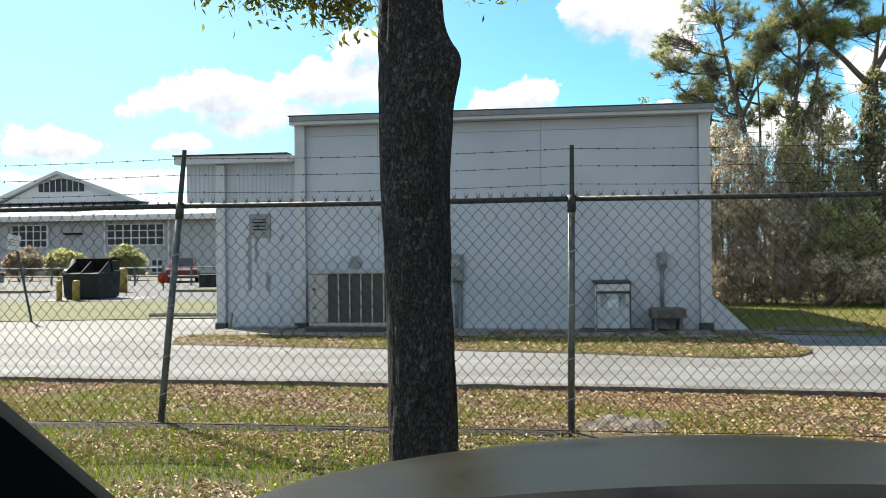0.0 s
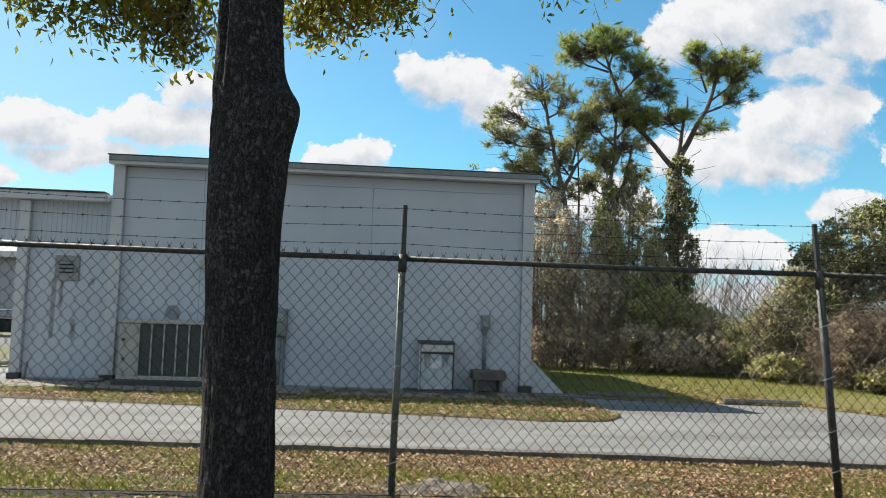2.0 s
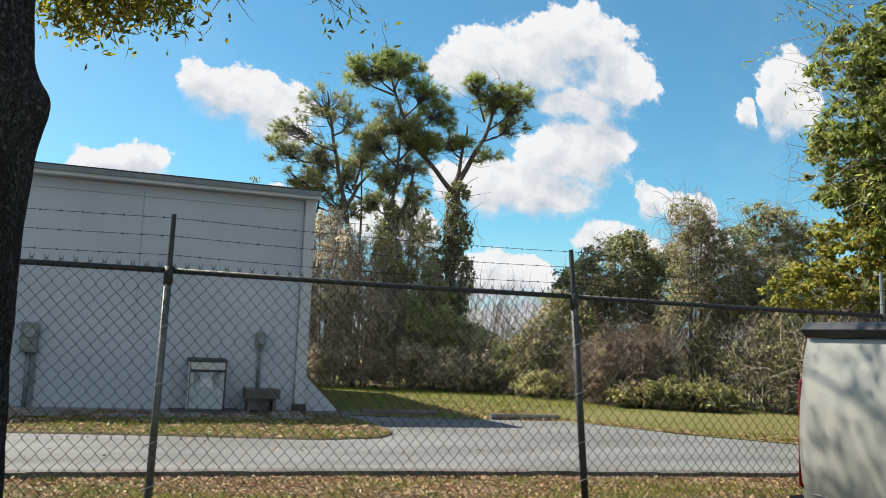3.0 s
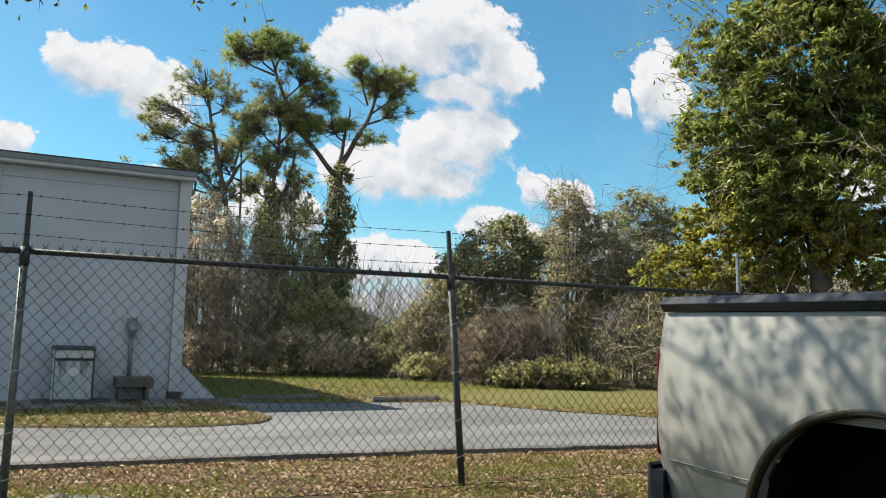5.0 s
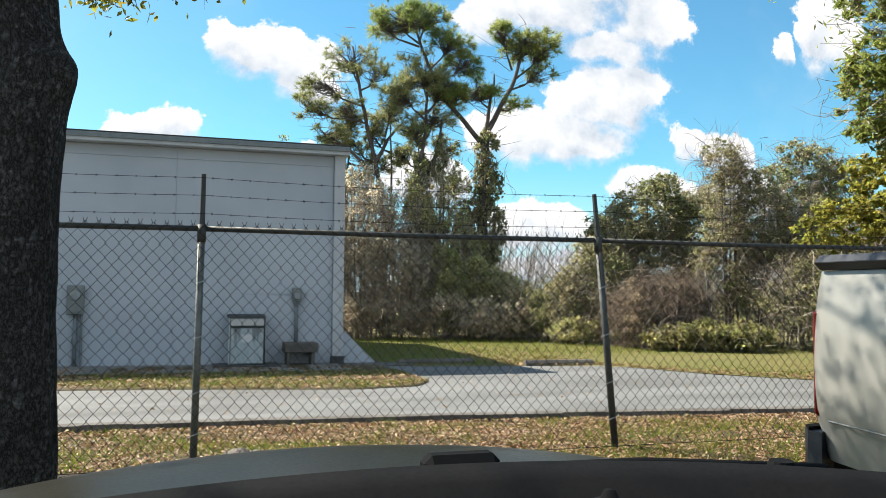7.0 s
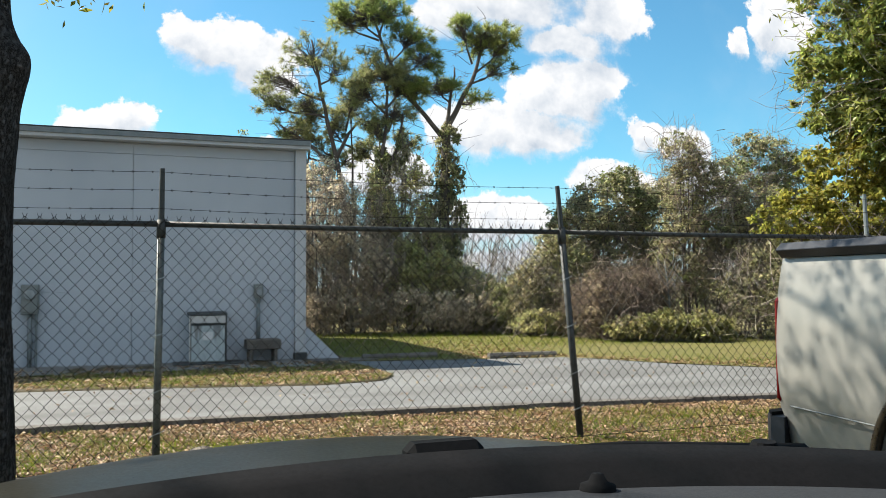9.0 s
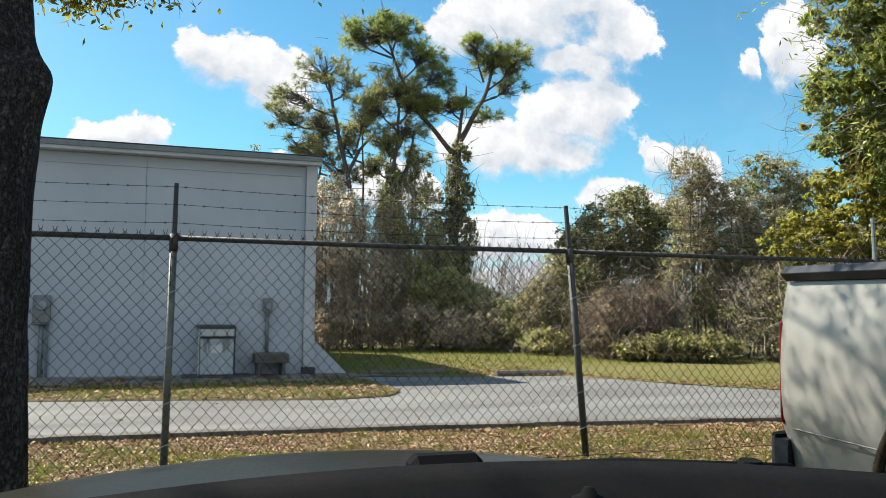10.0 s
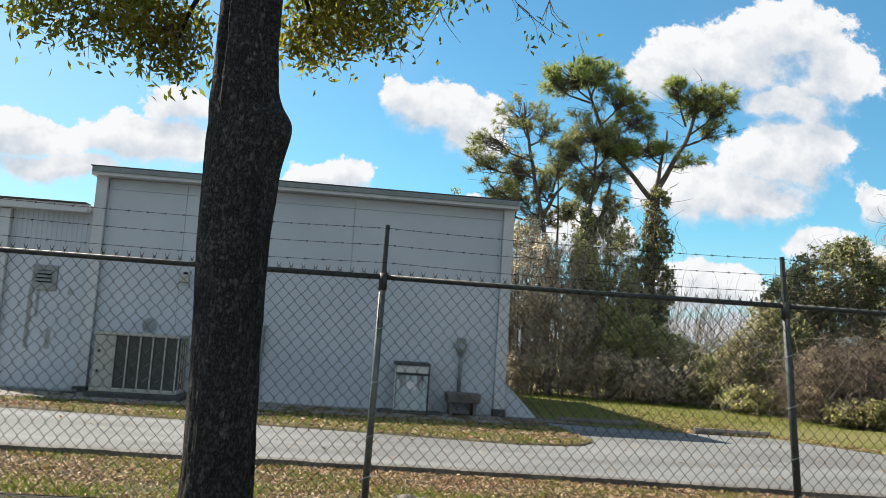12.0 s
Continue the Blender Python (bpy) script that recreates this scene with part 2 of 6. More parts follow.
LAUREL_LEAF = material("laurel leaves", (0.194, 0.253, 0.061), (0.302, 0.327, 0.083), (0.122, 0.164, 0.049), scale=0.5, fine=5, island=1.3, rough=0.4, through_light=0.62, bump=0, spec=0.5)
YELLOW_LEAF = material("yellow-green leaves", (0.270, 0.278, 0.052), (0.401, 0.352, 0.070), (0.166, 0.200, 0.045), scale=0.5, fine=5, island=1.2, rough=0.5, through_light=0.65, bump=0, spec=0.4)
GREEN_LEAF = material("dull green leaves", (0.239, 0.284, 0.108), (0.436, 0.404, 0.232), (0.506, 0.379, 0.304), scale=0.7, fine=4, island=1.5, rough=0.38, through_light=0.62, bump=0)
BROWN_LEAF = material("withered leaves", (0.392, 0.312, 0.209), (0.467, 0.391, 0.275), (0.286, 0.264, 0.153), scale=0.5, fine=4, island=1.4, rough=0.7, through_light=0.6, bump=0)
# pale tan, lightened further to make up for the sun the thicket lacks
LIT_TAN_LEAF = material("pale dead vine leaves, sunlight added in colour", (0.611, 0.533, 0.406), (0.753, 0.681, 0.531), (0.352, 0.322, 0.214), scale=0.5, fine=4, island=1.5, rough=0.7, through_light=0.66, bump=0)
# olive, made paler so the shaded left shrubs read as lit
LIT_OLIVE_LEAF = material("olive vine leaves, lit by paler colour", (0.404, 0.437, 0.166), (0.593, 0.554, 0.278), (0.460, 0.383, 0.251), scale=0.5, fine=4, island=1.5, rough=0.42, through_light=0.66, bump=0)
STRAW = material("straw-green grass stems", (0.292, 0.297, 0.102), (0.409, 0.376, 0.174), (0.194, 0.218, 0.071), scale=0.8, fine=6, island=1.2, rough=0.6, through_light=0.6, bump=0)
METER_GLASS = material("smoky meter glass", (0.20, 0.23, 0.24), (0.30, 0.33, 0.34), scale=6, fine=30, rough=0.25, bump=0.05)
NEEDLE = material("pine needles", (0.221, 0.290, 0.081), (0.331, 0.370, 0.123), (0.313, 0.290, 0.114), scale=0.5, fine=4, island=1.1, rough=0.4, through_light=0.65, bump=0)
TAN_NEEDLE = material("thin olive pine needles", (0.268, 0.294, 0.113), (0.351, 0.361, 0.162), (0.301, 0.257, 0.138), scale=0.5, fine=4, island=1.1, rough=0.4, through_light=0.55, bump=0)
AC_PAINT = material("beige grey enamel", (0.30, 0.305, 0.275), (0.345, 0.345, 0.315), scale=4, fine=50, rough=0.5, bump=0.1)
COIL = material("dark condenser fins", (0.035, 0.045, 0.04), (0.06, 0.07, 0.065), scale=8, fine=120, rough=0.7, bump=0.5, stretch=(1, 1, 6))
BOXGREY = material("grey enamelled steel", (0.158, 0.184, 0.184), (0.209, 0.230, 0.227), (0.094, 0.101, 0.101), scale=5, fine=40, rough=0.5, metal=0.1, bump=0.15)
PALE = material("pale worn panel", (0.340, 0.399, 0.416), (0.422, 0.481, 0.496), (0.170, 0.203, 0.208), scale=5, fine=18, rough=0.6, bump=0.15, stretch=(3, 3, 0.7), grain=0.5)
BLACK = material("matt black plastic", (0.006, 0.007, 0.008), (0.010, 0.010, 0.011), scale=8, fine=150, rough=0.8, bump=0.15, depth=0.002, spec=0.05)
DASH = material("dark grey dashboard vinyl", (0.022, 0.024, 0.029), (0.030, 0.033, 0.037), scale=6, fine=220, rough=0.8, bump=0.3, depth=0.002, spec=0.1)
PILLAR = material("dark grey-green pillar trim", (0.006, 0.008, 0.008), (0.008, 0.011, 0.011), scale=6, fine=200, rough=0.95, bump=0.2, depth=0.002, spec=0.02)
HOOD = material("dusty olive-grey car paint", (0.012, 0.012, 0.008), (0.019, 0.018, 0.013), (0.039, 0.035, 0.022), scale=3, fine=140, rough=0.32, metal=0.0, bump=0.03, depth=0.002, coat=0.0, grain=0.3, spec=0.09)
TRUCK_PAINT = material("white truck paint", (0.251, 0.255, 0.237), (0.277, 0.277, 0.257), (0.223, 0.220, 0.202), scale=1.5, fine=60, rough=0.35, bump=0.02, coat=0.4, grain=0.12)
VINYL = material("black vinyl cover", (0.007, 0.011, 0.019), (0.011, 0.016, 0.027), scale=5, fine=90, rough=0.5, bump=0.15)
CHROME = material("dull chrome", (0.35, 0.35, 0.34), (0.5, 0.5, 0.48), scale=6, fine=40, rough=0.22, metal=1.0, bump=0.05)
RUBBER = material("tyre rubber", (0.015, 0.015, 0.015), (0.03, 0.03, 0.03), scale=6, fine=60, rough=0.85, bump=0.3)
RED = material("red lens", (0.165, 0.007, 0.007), (0.209, 0.011, 0.010), scale=8, fine=90, rough=0.15, bump=0.1, coat=0.5)
BRONZE = material("dark bronze arch trim", (0.056, 0.046, 0.034), (0.152, 0.132, 0.100), scale=4, fine=40, rough=0.3, metal=0.7, bump=0.05)
ROCK = material("pale broken rock", (0.120, 0.101, 0.082), (0.214, 0.189, 0.158), (0.050, 0.038, 0.032), scale=9, fine=40, bump=0.9, depth=0.03, grain=0.8)
FAR_WALL = material("grey stucco", (0.340, 0.361, 0.374), (0.383, 0.399, 0.408), scale=0.3, fine=6, bump=0.1)
METAL_ROOF = material("white metal roofing", (0.440, 0.463, 0.477), (0.498, 0.512, 0.520), scale=0.3, fine=10, rough=0.45, bump=0.05)
WHITE = material("white paint", (0.576, 0.584, 0.584), (0.624, 0.632, 0.624), scale=2, fine=30, rough=0.5, bump=0.05)
GLASS = material("dark window glass", (0.012, 0.018, 0.024), (0.022, 0.03, 0.036), scale=0.6, fine=5, rough=0.2, bump=0, spec=0.3)
YELLOW = material("yellow bollard paint", (0.293, 0.202, 0.033), (0.338, 0.247, 0.052), scale=3, fine=40, rough=0.6, bump=0.1)
DUMP = material("dark green-black steel", (0.012, 0.017, 0.017), (0.022, 0.027, 0.026), scale=2, fine=30, rough=0.7, bump=0.15, spec=0.2)
RED_PAINT = material("red car paint", (0.101, 0.007, 0.011), (0.119, 0.011, 0.014), scale=2, fine=30, rough=0.3, bump=0, coat=0.5)
SIGN = material("white sign sheet", (0.465, 0.473, 0.458), (0.525, 0.525, 0.510), scale=6, fine=60, rough=0.5, bump=0.05)
INK = material("dark sign print", (0.06, 0.06, 0.07), (0.09, 0.09, 0.10), bump=0)
PIPE = material("painted conduit", (0.140, 0.171, 0.180), (0.180, 0.209, 0.217), scale=6, fine=50, rough=0.55, bump=0.1)


# ---- building helpers ----
class Shape:
    """Points and faces of one mesh."""

    def __init__(self):
        self.v, self.f = [], []

    def add(self, points, faces):
        n = len(self.v)
        self.v += [tuple(p) for p in points]
        self.f += [tuple(n + i for i in f) for f in faces]
        return self

    def box(self, x0, y0, z0, x1, y1, z1, b=0.0):
        if not b:
            p = [(x, y, z) for x in (x0, x1) for y in (y0, y1) for z in (z0, z1)]
            return self.add(p, [(0, 1, 3, 2), (4, 6, 7, 5), (0, 4, 5, 1), (2, 3, 7, 6), (0, 2, 6, 4), (1, 5, 7, 3)])
        lo, hi, p, ix = (x0, y0, z0), (x1, y1, z1), [], {}
        for c in range(8):
            s = [(c >> 2) & 1, (c >> 1) & 1, c & 1]
            for axis in range(3):
                q = [(hi[i] - b if s[i] else lo[i] + b) if i != axis else (hi[i] if s[i] else lo[i]) for i in range(3)]
                ix[(*s, axis)] = len(p)
                p.append(q)
        f = []
        for axis in range(3):
            o = [i for i in range(3) if i != axis]
            for side in (0, 1):
                ring = []
                for u, w in ((0, 0), (1, 0), (1, 1), (0, 1)):
                    s = [0, 0, 0]
                    s[axis], s[o[0]], s[o[1]] = side, u, w
                    ring.append(ix[(*s, axis)])
                f.append(tuple(ring))
            for u in (0, 1):
                for w in (0, 1):
                    s0, s1 = [0, 0, 0], [0, 0, 0]
                    s0[o[0]] = s1[o[0]] = u
                    s0[o[1]] = s1[o[1]] = w
                    s1[axis] = 1
                    f.append((ix[(*s0, o[0])], ix[(*s1, o[0])], ix[(*s1, o[1])], ix[(*s0, o[1])]))
        for c in range(8):
            s = ((c >> 2) & 1, (c >> 1) & 1, c & 1)
            f.append(tuple(ix[(*s, a)] for a in range(3)))
        return self.add(p, f)

    def tube(self, path, radius, sides=6, caps=True, squash=1.0):
        path = [Vector(p) for p in path]
        rs = radius if isinstance(radius, (list, tuple)) else [radius] * len(path)
        ref, rings = None, []
        for i, p in enumerate(path):
            d = (path[min(i + 1, len(path) - 1)] - path[max(i - 1, 0)]).normalized()
            if ref is None:
                ref = d.orthogonal().normalized()
            ref = (ref - d * ref.dot(d)).normalized()
            side = d.cross(ref)
            rings.append([p + (ref * math.cos(a) + side * math.sin(a) * squash) * rs[i] for a in (2 * math.pi * k / sides for k in range(sides))])
        f = []
        for i in range(len(path) - 1):
            for k in range(sides):
                a, b = i * sides + k, i * sides + (k + 1) % sides
                f.append((a, b, b + sides, a + sides))
        if caps:
            f.append(tuple(range(sides))[::-1])
            f.append(tuple((len(path) - 1) * sides + k for k in range(sides)))
        return self.add([q for r in rings for q in r], f)

    def prism(self, outline, axis, lo, hi):
        """An outline in the other two axes, in their order, pulled along axis from lo to hi."""
        def put(q, h):
            q = list(q)
            q.insert(axis, h)
            return q
        n = len(outline)
        return self.add([put(q, lo) for q in outline] + [put(q, hi) for q in outline],
                        [tuple(range(n)), tuple(range(2 * n - 1, n - 1, -1))] + [(i, (i + 1) % n, n + (i + 1) % n, n + i) for i in range(n)])

    def sheet(self, rows):
        """A grid of points, row by row."""
        w = len(rows[0])
        return self.add([p for r in rows for p in r],
                        [(j * w + i, j * w + i + 1, (j + 1) * w + i + 1, (j + 1) * w + i) for j in range(len(rows) - 1) for i in range(w - 1)])


def mesh_of(name, shape, mat, soft=False):
    me = bpy.data.meshes.new(name)
    if isinstance(shape, Shape):
        me.from_pydata(shape.v, [], shape.f)
        bm = bmesh.new()
        bm.from_mesh(me)
        bmesh.ops.recalc_face_normals(bm, faces=bm.faces)
        bm.to_mesh(me)
        bm.free()
    else:                      # points and equal-sized faces as arrays
        pts, faces = shape
        k = faces.shape[1]
        me.vertices.add(len(pts))
        me.vertices.foreach_set("co", pts.astype(np.float32).ravel())
        me.loops.add(faces.size)
        me.loops.foreach_set("vertex_index", faces.astype(np.int32).ravel())
        me.polygons.add(len(faces))
        me.polygons.foreach_set("loop_start", np.arange(0, faces.size, k, dtype=np.int32))
        me.update(calc_edges=True)
    if soft:
        me.polygons.foreach_set("use_smooth", [True] * len(me.polygons))
    me.materials.append(mat)
    return me


def part(name, shape, mat, parent=None, label="", soft=False):
    ob = new(name, mesh_of(name, shape, mat, soft))
    if parent is not None:
        ob.parent = parent
        ob.matrix_parent_inverse = parent_inverse(parent)
    return tagged(ob, label)


def parent_inverse(ob):
    m = Matrix.Identity(4)
    chain = []
    while ob is not None:
        chain.append(ob)
        ob = ob.parent
    for o in reversed(chain):
        m = m @ o.matrix_parent_inverse @ o.matrix_basis
    return m.inverted()


def thing(name, label, category, at=(0, 0, 0), group="", kind=""):
    ob = new(name)
    ob.location = at
    ob.matrix_basis = Matrix.Translation(at)
    return tagged(ob, label, category, group, kind)


def single(name, shape, mat, label, category, group="", kind="", soft=False):
    return tagged(part(name, shape, mat, soft=soft), label, category, group, kind)


rng = np.random.default_rng(7)


def unit(a):
    return a / np.maximum(np.linalg.norm(a, axis=1, keepdims=True), 1e-9)


def leaves(centres, length, width, droop=0.0, seed=1):
    """A folded four-cornered leaf at each centre."""
    g = np.random.default_rng(seed)
    n = len(centres)
    d = g.normal(size=(n, 3))
    d[:, 2] -= droop
    d = unit(d)
    s = unit(np.cross(d, g.normal(size=(n, 3))))
    up = np.cross(s, d)
    L = (length * g.uniform(0.6, 1.25, (n, 1)))
    W = (width * g.uniform(0.7, 1.2, (n, 1)))
    pts = np.stack([centres - d * L / 2, centres + s * W / 2 + up * W * 0.2, centres + d * L / 2, centres - s * W / 2 + up * W * 0.2], 1).reshape(-1, 3)
    k = np.arange(n)[:, None] * 4
    return pts, np.concatenate([k + [0, 1, 2], k + [0, 2, 3]], 1).reshape(-1, 3)


def strips(starts, ends, sag, width, seed=1, steps=3):
    """Thin three-sided twigs from starts to ends, bent by sag."""
    g = np.random.default_rng(seed)
    n = len(starts)
    bend = g.normal(size=(n, 3)) * sag
    d = unit(ends - starts)
    s = unit(np.cross(d, g.normal(size=(n, 3))))
    u = np.cross(d, s)
    rows = []
    for i in range(steps + 1):
        f = i / steps
        c = starts + (ends - starts) * f + bend * math.sin(math.pi * f)
        w = width * (1 - 0.7 * f) * np.ones((n, 1))
        rows.append(np.stack([c + s * w, c - s * w * 0.5 + u * w * 0.87, c - s * w * 0.5 - u * w * 0.87], 1))
    pts = np.stack(rows, 1).reshape(-1, 3)
    base = np.arange(n)[:, None, None] * 3 * (steps + 1)
    quads = [[i * 3 + k, i * 3 + (k + 1) % 3, i * 3 + 3 + (k + 1) % 3, i * 3 + 3 + k] for i in range(steps) for k in range(3)]
    return pts, (base + np.array(quads)[None]).reshape(-1, 4)


def blob_points(n, centre, radius, g, hollow=0.35):
    """Random points in an ellipsoid, more of them towards its skin, broken into clumps."""
    d = unit(g.normal(size=(n, 3)))
    r = hollow + (1 - hollow) * g.uniform(0, 1, (n, 1)) ** 0.6
    return np.array(centre) + d * r * np.array(radius)


def clumped(n, blobs, g, clump=0.25, per=40):
    """Points gathered in small clumps that fill the ellipsoids (x, y, z, rx, ry, rz)."""
    vol = np.array([b[3] * b[4] * b[5] for b in blobs]) ** 0.67
    out = []
    for b, share in zip(blobs, vol / vol.sum()):
        k = max(1, int(n * share / per))
        c = blob_points(k, b[:3], b[3:], g)
        sp = clump * g.uniform(0.5, 1.4, (k, 1, 1))
        out.append((c[:, None, :] + g.normal(size=(k, per, 3)) * sp * [1, 1, 0.7]).reshape(-1, 3))
    return np.concatenate(out)


def sprays(n, blobs, g, clump=0.3, per=45, ground=0.0, hang=0.62):
    """Leaf places and facings: rounded sprays set on the skin of the ellipsoids, with open gaps between them."""
    area = np.array([(b[3] * b[4] * b[5]) ** 0.67 for b in blobs])
    at, facing = [], []
    for b, share in zip(blobs, area / area.sum()):
        k = max(3, int(n * share / per))
        d = unit(g.normal(size=(k, 3)) + [0, -0.25, 0.15])
        c = np.array(b[:3]) + d * g.uniform(0.55, 1.06, (k, 1)) * np.array(b[3:])
        out = unit(g.normal(size=(k, per, 3)))
        size = clump * g.uniform(0.45, 1.5, (k, 1, 1)) * np.array([1.0, 1.0, hang])
        at.append((c[:, None] + out * size * g.uniform(0.05, 1.1, (k, per, 1))).reshape(-1, 3))
        facing.append((out * 0.7 + d[:, None] * 0.4 + [0, 0, 0.5]).reshape(-1, 3))
    at, facing = np.concatenate(at), np.concatenate(facing)
    keep = at[:, 2] > ground
    return at[keep], facing[keep]


def turned_leaves(at, facing, length, width, seed=1, loose=0.7, droop=0.3):
    """A folded four-cornered leaf at each place, turned roughly the way it faces."""
    g = np.random.default_rng(seed)
    n = len(at)
    up = unit(unit(facing) + g.normal(size=(n, 3)) * loose)
    d = g.normal(size=(n, 3)) - [0, 0, droop]
    d = unit(d - up * (d * up).sum(1, keepdims=True))
    s = np.cross(up, d)
    L, W = length * g.uniform(0.55, 1.3, (n, 1)), width * g.uniform(0.65, 1.25, (n, 1))
    pts = np.stack([at - d * L / 2, at + s * W / 2 + up * W * 0.18, at + d * L / 2, at - s * W / 2 + up * W * 0.18], 1).reshape(-1, 3)
    k = np.arange(n)[:, None] * 4
    return pts, np.concatenate([k + [0, 1, 2], k + [0, 2, 3]], 1).reshape(-1, 3)


# ---- ground ----
def kerb_y(x):
    return 8.28 - 0.045 * (max(x, -9.0) - 2.5) - 0.0085 * min(6.5, max(0.0, x - 3.0)) ** 2 - 0.04 * max(0.0, x - 9.5)


def far_y(x):
    """The far edge of the paving."""
    for x0, y0, x1, y1 in ((-60, 17.0, -9, 17.3), (-9, 17.3, -3.4, 18.5), (-3.4, 18.5, -3.2, 16.0), (-3.2, 16.0, 6.6, 15.95), (6.6, 15.95, 6.9, 15.3),
                           (6.9, 15.3, 11.0, 14.35), (11.0, 14.35, 11.6, 11.8), (11.6, 11.8, 12.6, 9.9), (12.6, 9.9, 30, 8.6)):
        if x0 <= x <= x1:
            return y0 + (y1 - y0) * (x - x0) / (x1 - x0)
    return 17.0


def bed_y(x):
    """The rounded front edge of the planted strip before the building."""
    for x0, y0, x1, y1 in ((-3.2, 13.6, -2.7, 12.45), (-2.7, 12.45, 0.95, 11.9), (0.95, 11.9, 3.4, 11.45), (3.4, 11.45, 5.45, 10.9),
                           (5.45, 10.9, 6.35, 11.15), (6.35, 11.15, 6.7, 11.8), (6.7, 11.8, 6.8, 13.0)):
        if x0 <= x <= x1:
            return y0 + (y1 - y0) * (x - x0) / (x1 - x0)
    return 13.0


def road_z(y, x=2.0):
    """The paving falls away from the kerb, more so towards the east."""
    fall = 0.125 + 0.004 * (min(8.0, max(-6.0, x)) + 3.0)
    return 0.06 - fall * min(1.0, max(0.0, (y - 8.6) / 6.5))


def lawn_z(x, y):
    z = 0.02 * noise.noise((x * 0.9, y * 0.9, 0)) + 0.012 * noise.noise((x * 3.1, y * 3.1, 4))
    if y > kerb_y(x) - 0.1:
        z = road_z(y, x) - 0.06
    elif y < 3.0:
        z -= 0.10 * min(1.0, (3.0 - y) / 0.4)
    return z


def build_ground():
    xs = [-900, -300, -120, -60, -30, -18, -12] + [-9 + 0.3 * i for i in range(85)] + [18, 22, 30, 60, 120, 300, 900]
    ys = [-300, -60, -20, -8, -3, 0, 1.5, 2.4] + [2.8 + 0.22 * i for i in range(27)] + [9, 10, 11, 12, 13, 14, 15, 16, 18, 20, 24, 30, 40, 60, 90, 160, 400, 1200]
    single("ground", Shape().sheet([[(x, y, lawn_z(x, y)) for x in xs] for y in ys]), GRASS,
           "patchy brown and green lawn soil under dry leaves", "ground", kind="structure", soft=True)
    xs = [-60, -40, -25, -15, -10, -9] + [-8 + 0.2 * i for i in range(115)] + [16, 20, 25, 30]
    rows = []
    for f in (0.0, 0.1, 0.25, 0.4, 0.55, 0.7, 0.85, 1.0):
        row = []
        for x in xs:
            a = kerb_y(x) + 0.14
            y = a + f * (far_y(x) - a)
            row.append((x, y, road_z(y, x)))
        rows.append(row)
    single("road", Shape().sheet(rows), ROAD, "pale worn asphalt service drive with tyre marks", "road", kind="structure")
    xs = [-60, -40, -25, -15, -10, -9] + [-8 + 0.25 * i for i in range(17)]
    single("pavement", Shape().sheet([[(x, y0 + f * (far_y(x) - y0), road_z(y0 + f * (far_y(x) - y0), x) + 0.006) for x in xs] for f in (0.0, 0.5, 1.0) for y0 in (12.3,)]),
           LOT, "sunlit pale concrete apron beside the building", "pavement", kind="structure")
    xs = [-3.2 + 0.1 * i for i in range(101)]
    rows = [[(x, bed_y(x) - 0.02, road_z(12.5, x) - 0.04) for x in xs]]
    for f in (0.0, 0.03, 0.1, 0.3, 0.6, 1.0):
        rows.append([(x, bed_y(x) + f * (15.92 - bed_y(x)), road_z(bed_y(x) + f * (15.9 - bed_y(x)), x) + 0.008 + (0.016 if f > 0.02 else 0) * (0.5 + noise.noise((x * 2, f * 9, 1)))) for x in xs])
    single("planting_strip", Shape().sheet(rows), GRASS, "leaf-strewn grass strip along the building wall", "lawn", kind="structure", soft=True)
    rows = [[(x, max(far_y(x), 13) + f * (60 - far_y(x)) if f else far_y(x), road_z(16, x) + 0.01 if f or x < 11 else road_z(far_y(x), x) + 0.01) for x in [6.95 + 0.35 * i for i in range(70)] + [40, 60, 100]] for f in (0.0, 0.1, 0.3, 1.0)]
    single("lawn_east", Shape().sheet(rows), FAR_GRASS, "sunlit yellow-green mown grass before the thicket", "lawn", kind="structure")
    rows = [[(x, y if y > 18 else far_y(x), -0.03) for x in (-60, -40, -25, -15, -10, -9, -8, -7, -6, -5, -4.05, -3.5, 6)] for y in (17, 19, 22, 25.3)]
    single("lawn_west", Shape().sheet(rows), WEST_GRASS, "strip of yellowed mown grass beside the apron", "lawn", kind="structure")
    single("parking_lot", Shape().sheet([[(x, y, -0.025) for x in (-90, -40, -20, 6)] for y in (25.3, 35, 52)]), OLD_ASPHALT, "sunlit grey asphalt parking lot", "parking lot", kind="structure")
    kerb = Shape()
    n = 60
    for i in range(n):
        x0, x1 = -14 + 28 * i / n, -14 + 28 * (i + 1) / n
        d = 0.010 * noise.noise((i * 0.7, 0, 0))
        y0, y1 = kerb_y(x0), kerb_y(x1)
        kerb.add([(x0, y0 + d, -0.10), (x1, y1 + d, -0.10), (x1, y1 + d + 0.012, 0.062 + d), (x0, y0 + d + 0.012, 0.062 + d),
                  (x0, y0 + 0.15, 0.066), (x1, y1 + 0.15, 0.066), (x0, y0 + 0.15, -0.10), (x1, y1 + 0.15, -0.10)],
                 [(0, 1, 2, 3), (3, 2, 5, 4), (4, 5, 7, 6), (0, 3, 4, 6), (1, 7, 5, 2)])
    single("kerb", kerb, KERB, "low weathered concrete kerb edging the drive", "kerb", kind="structure")


build_ground()


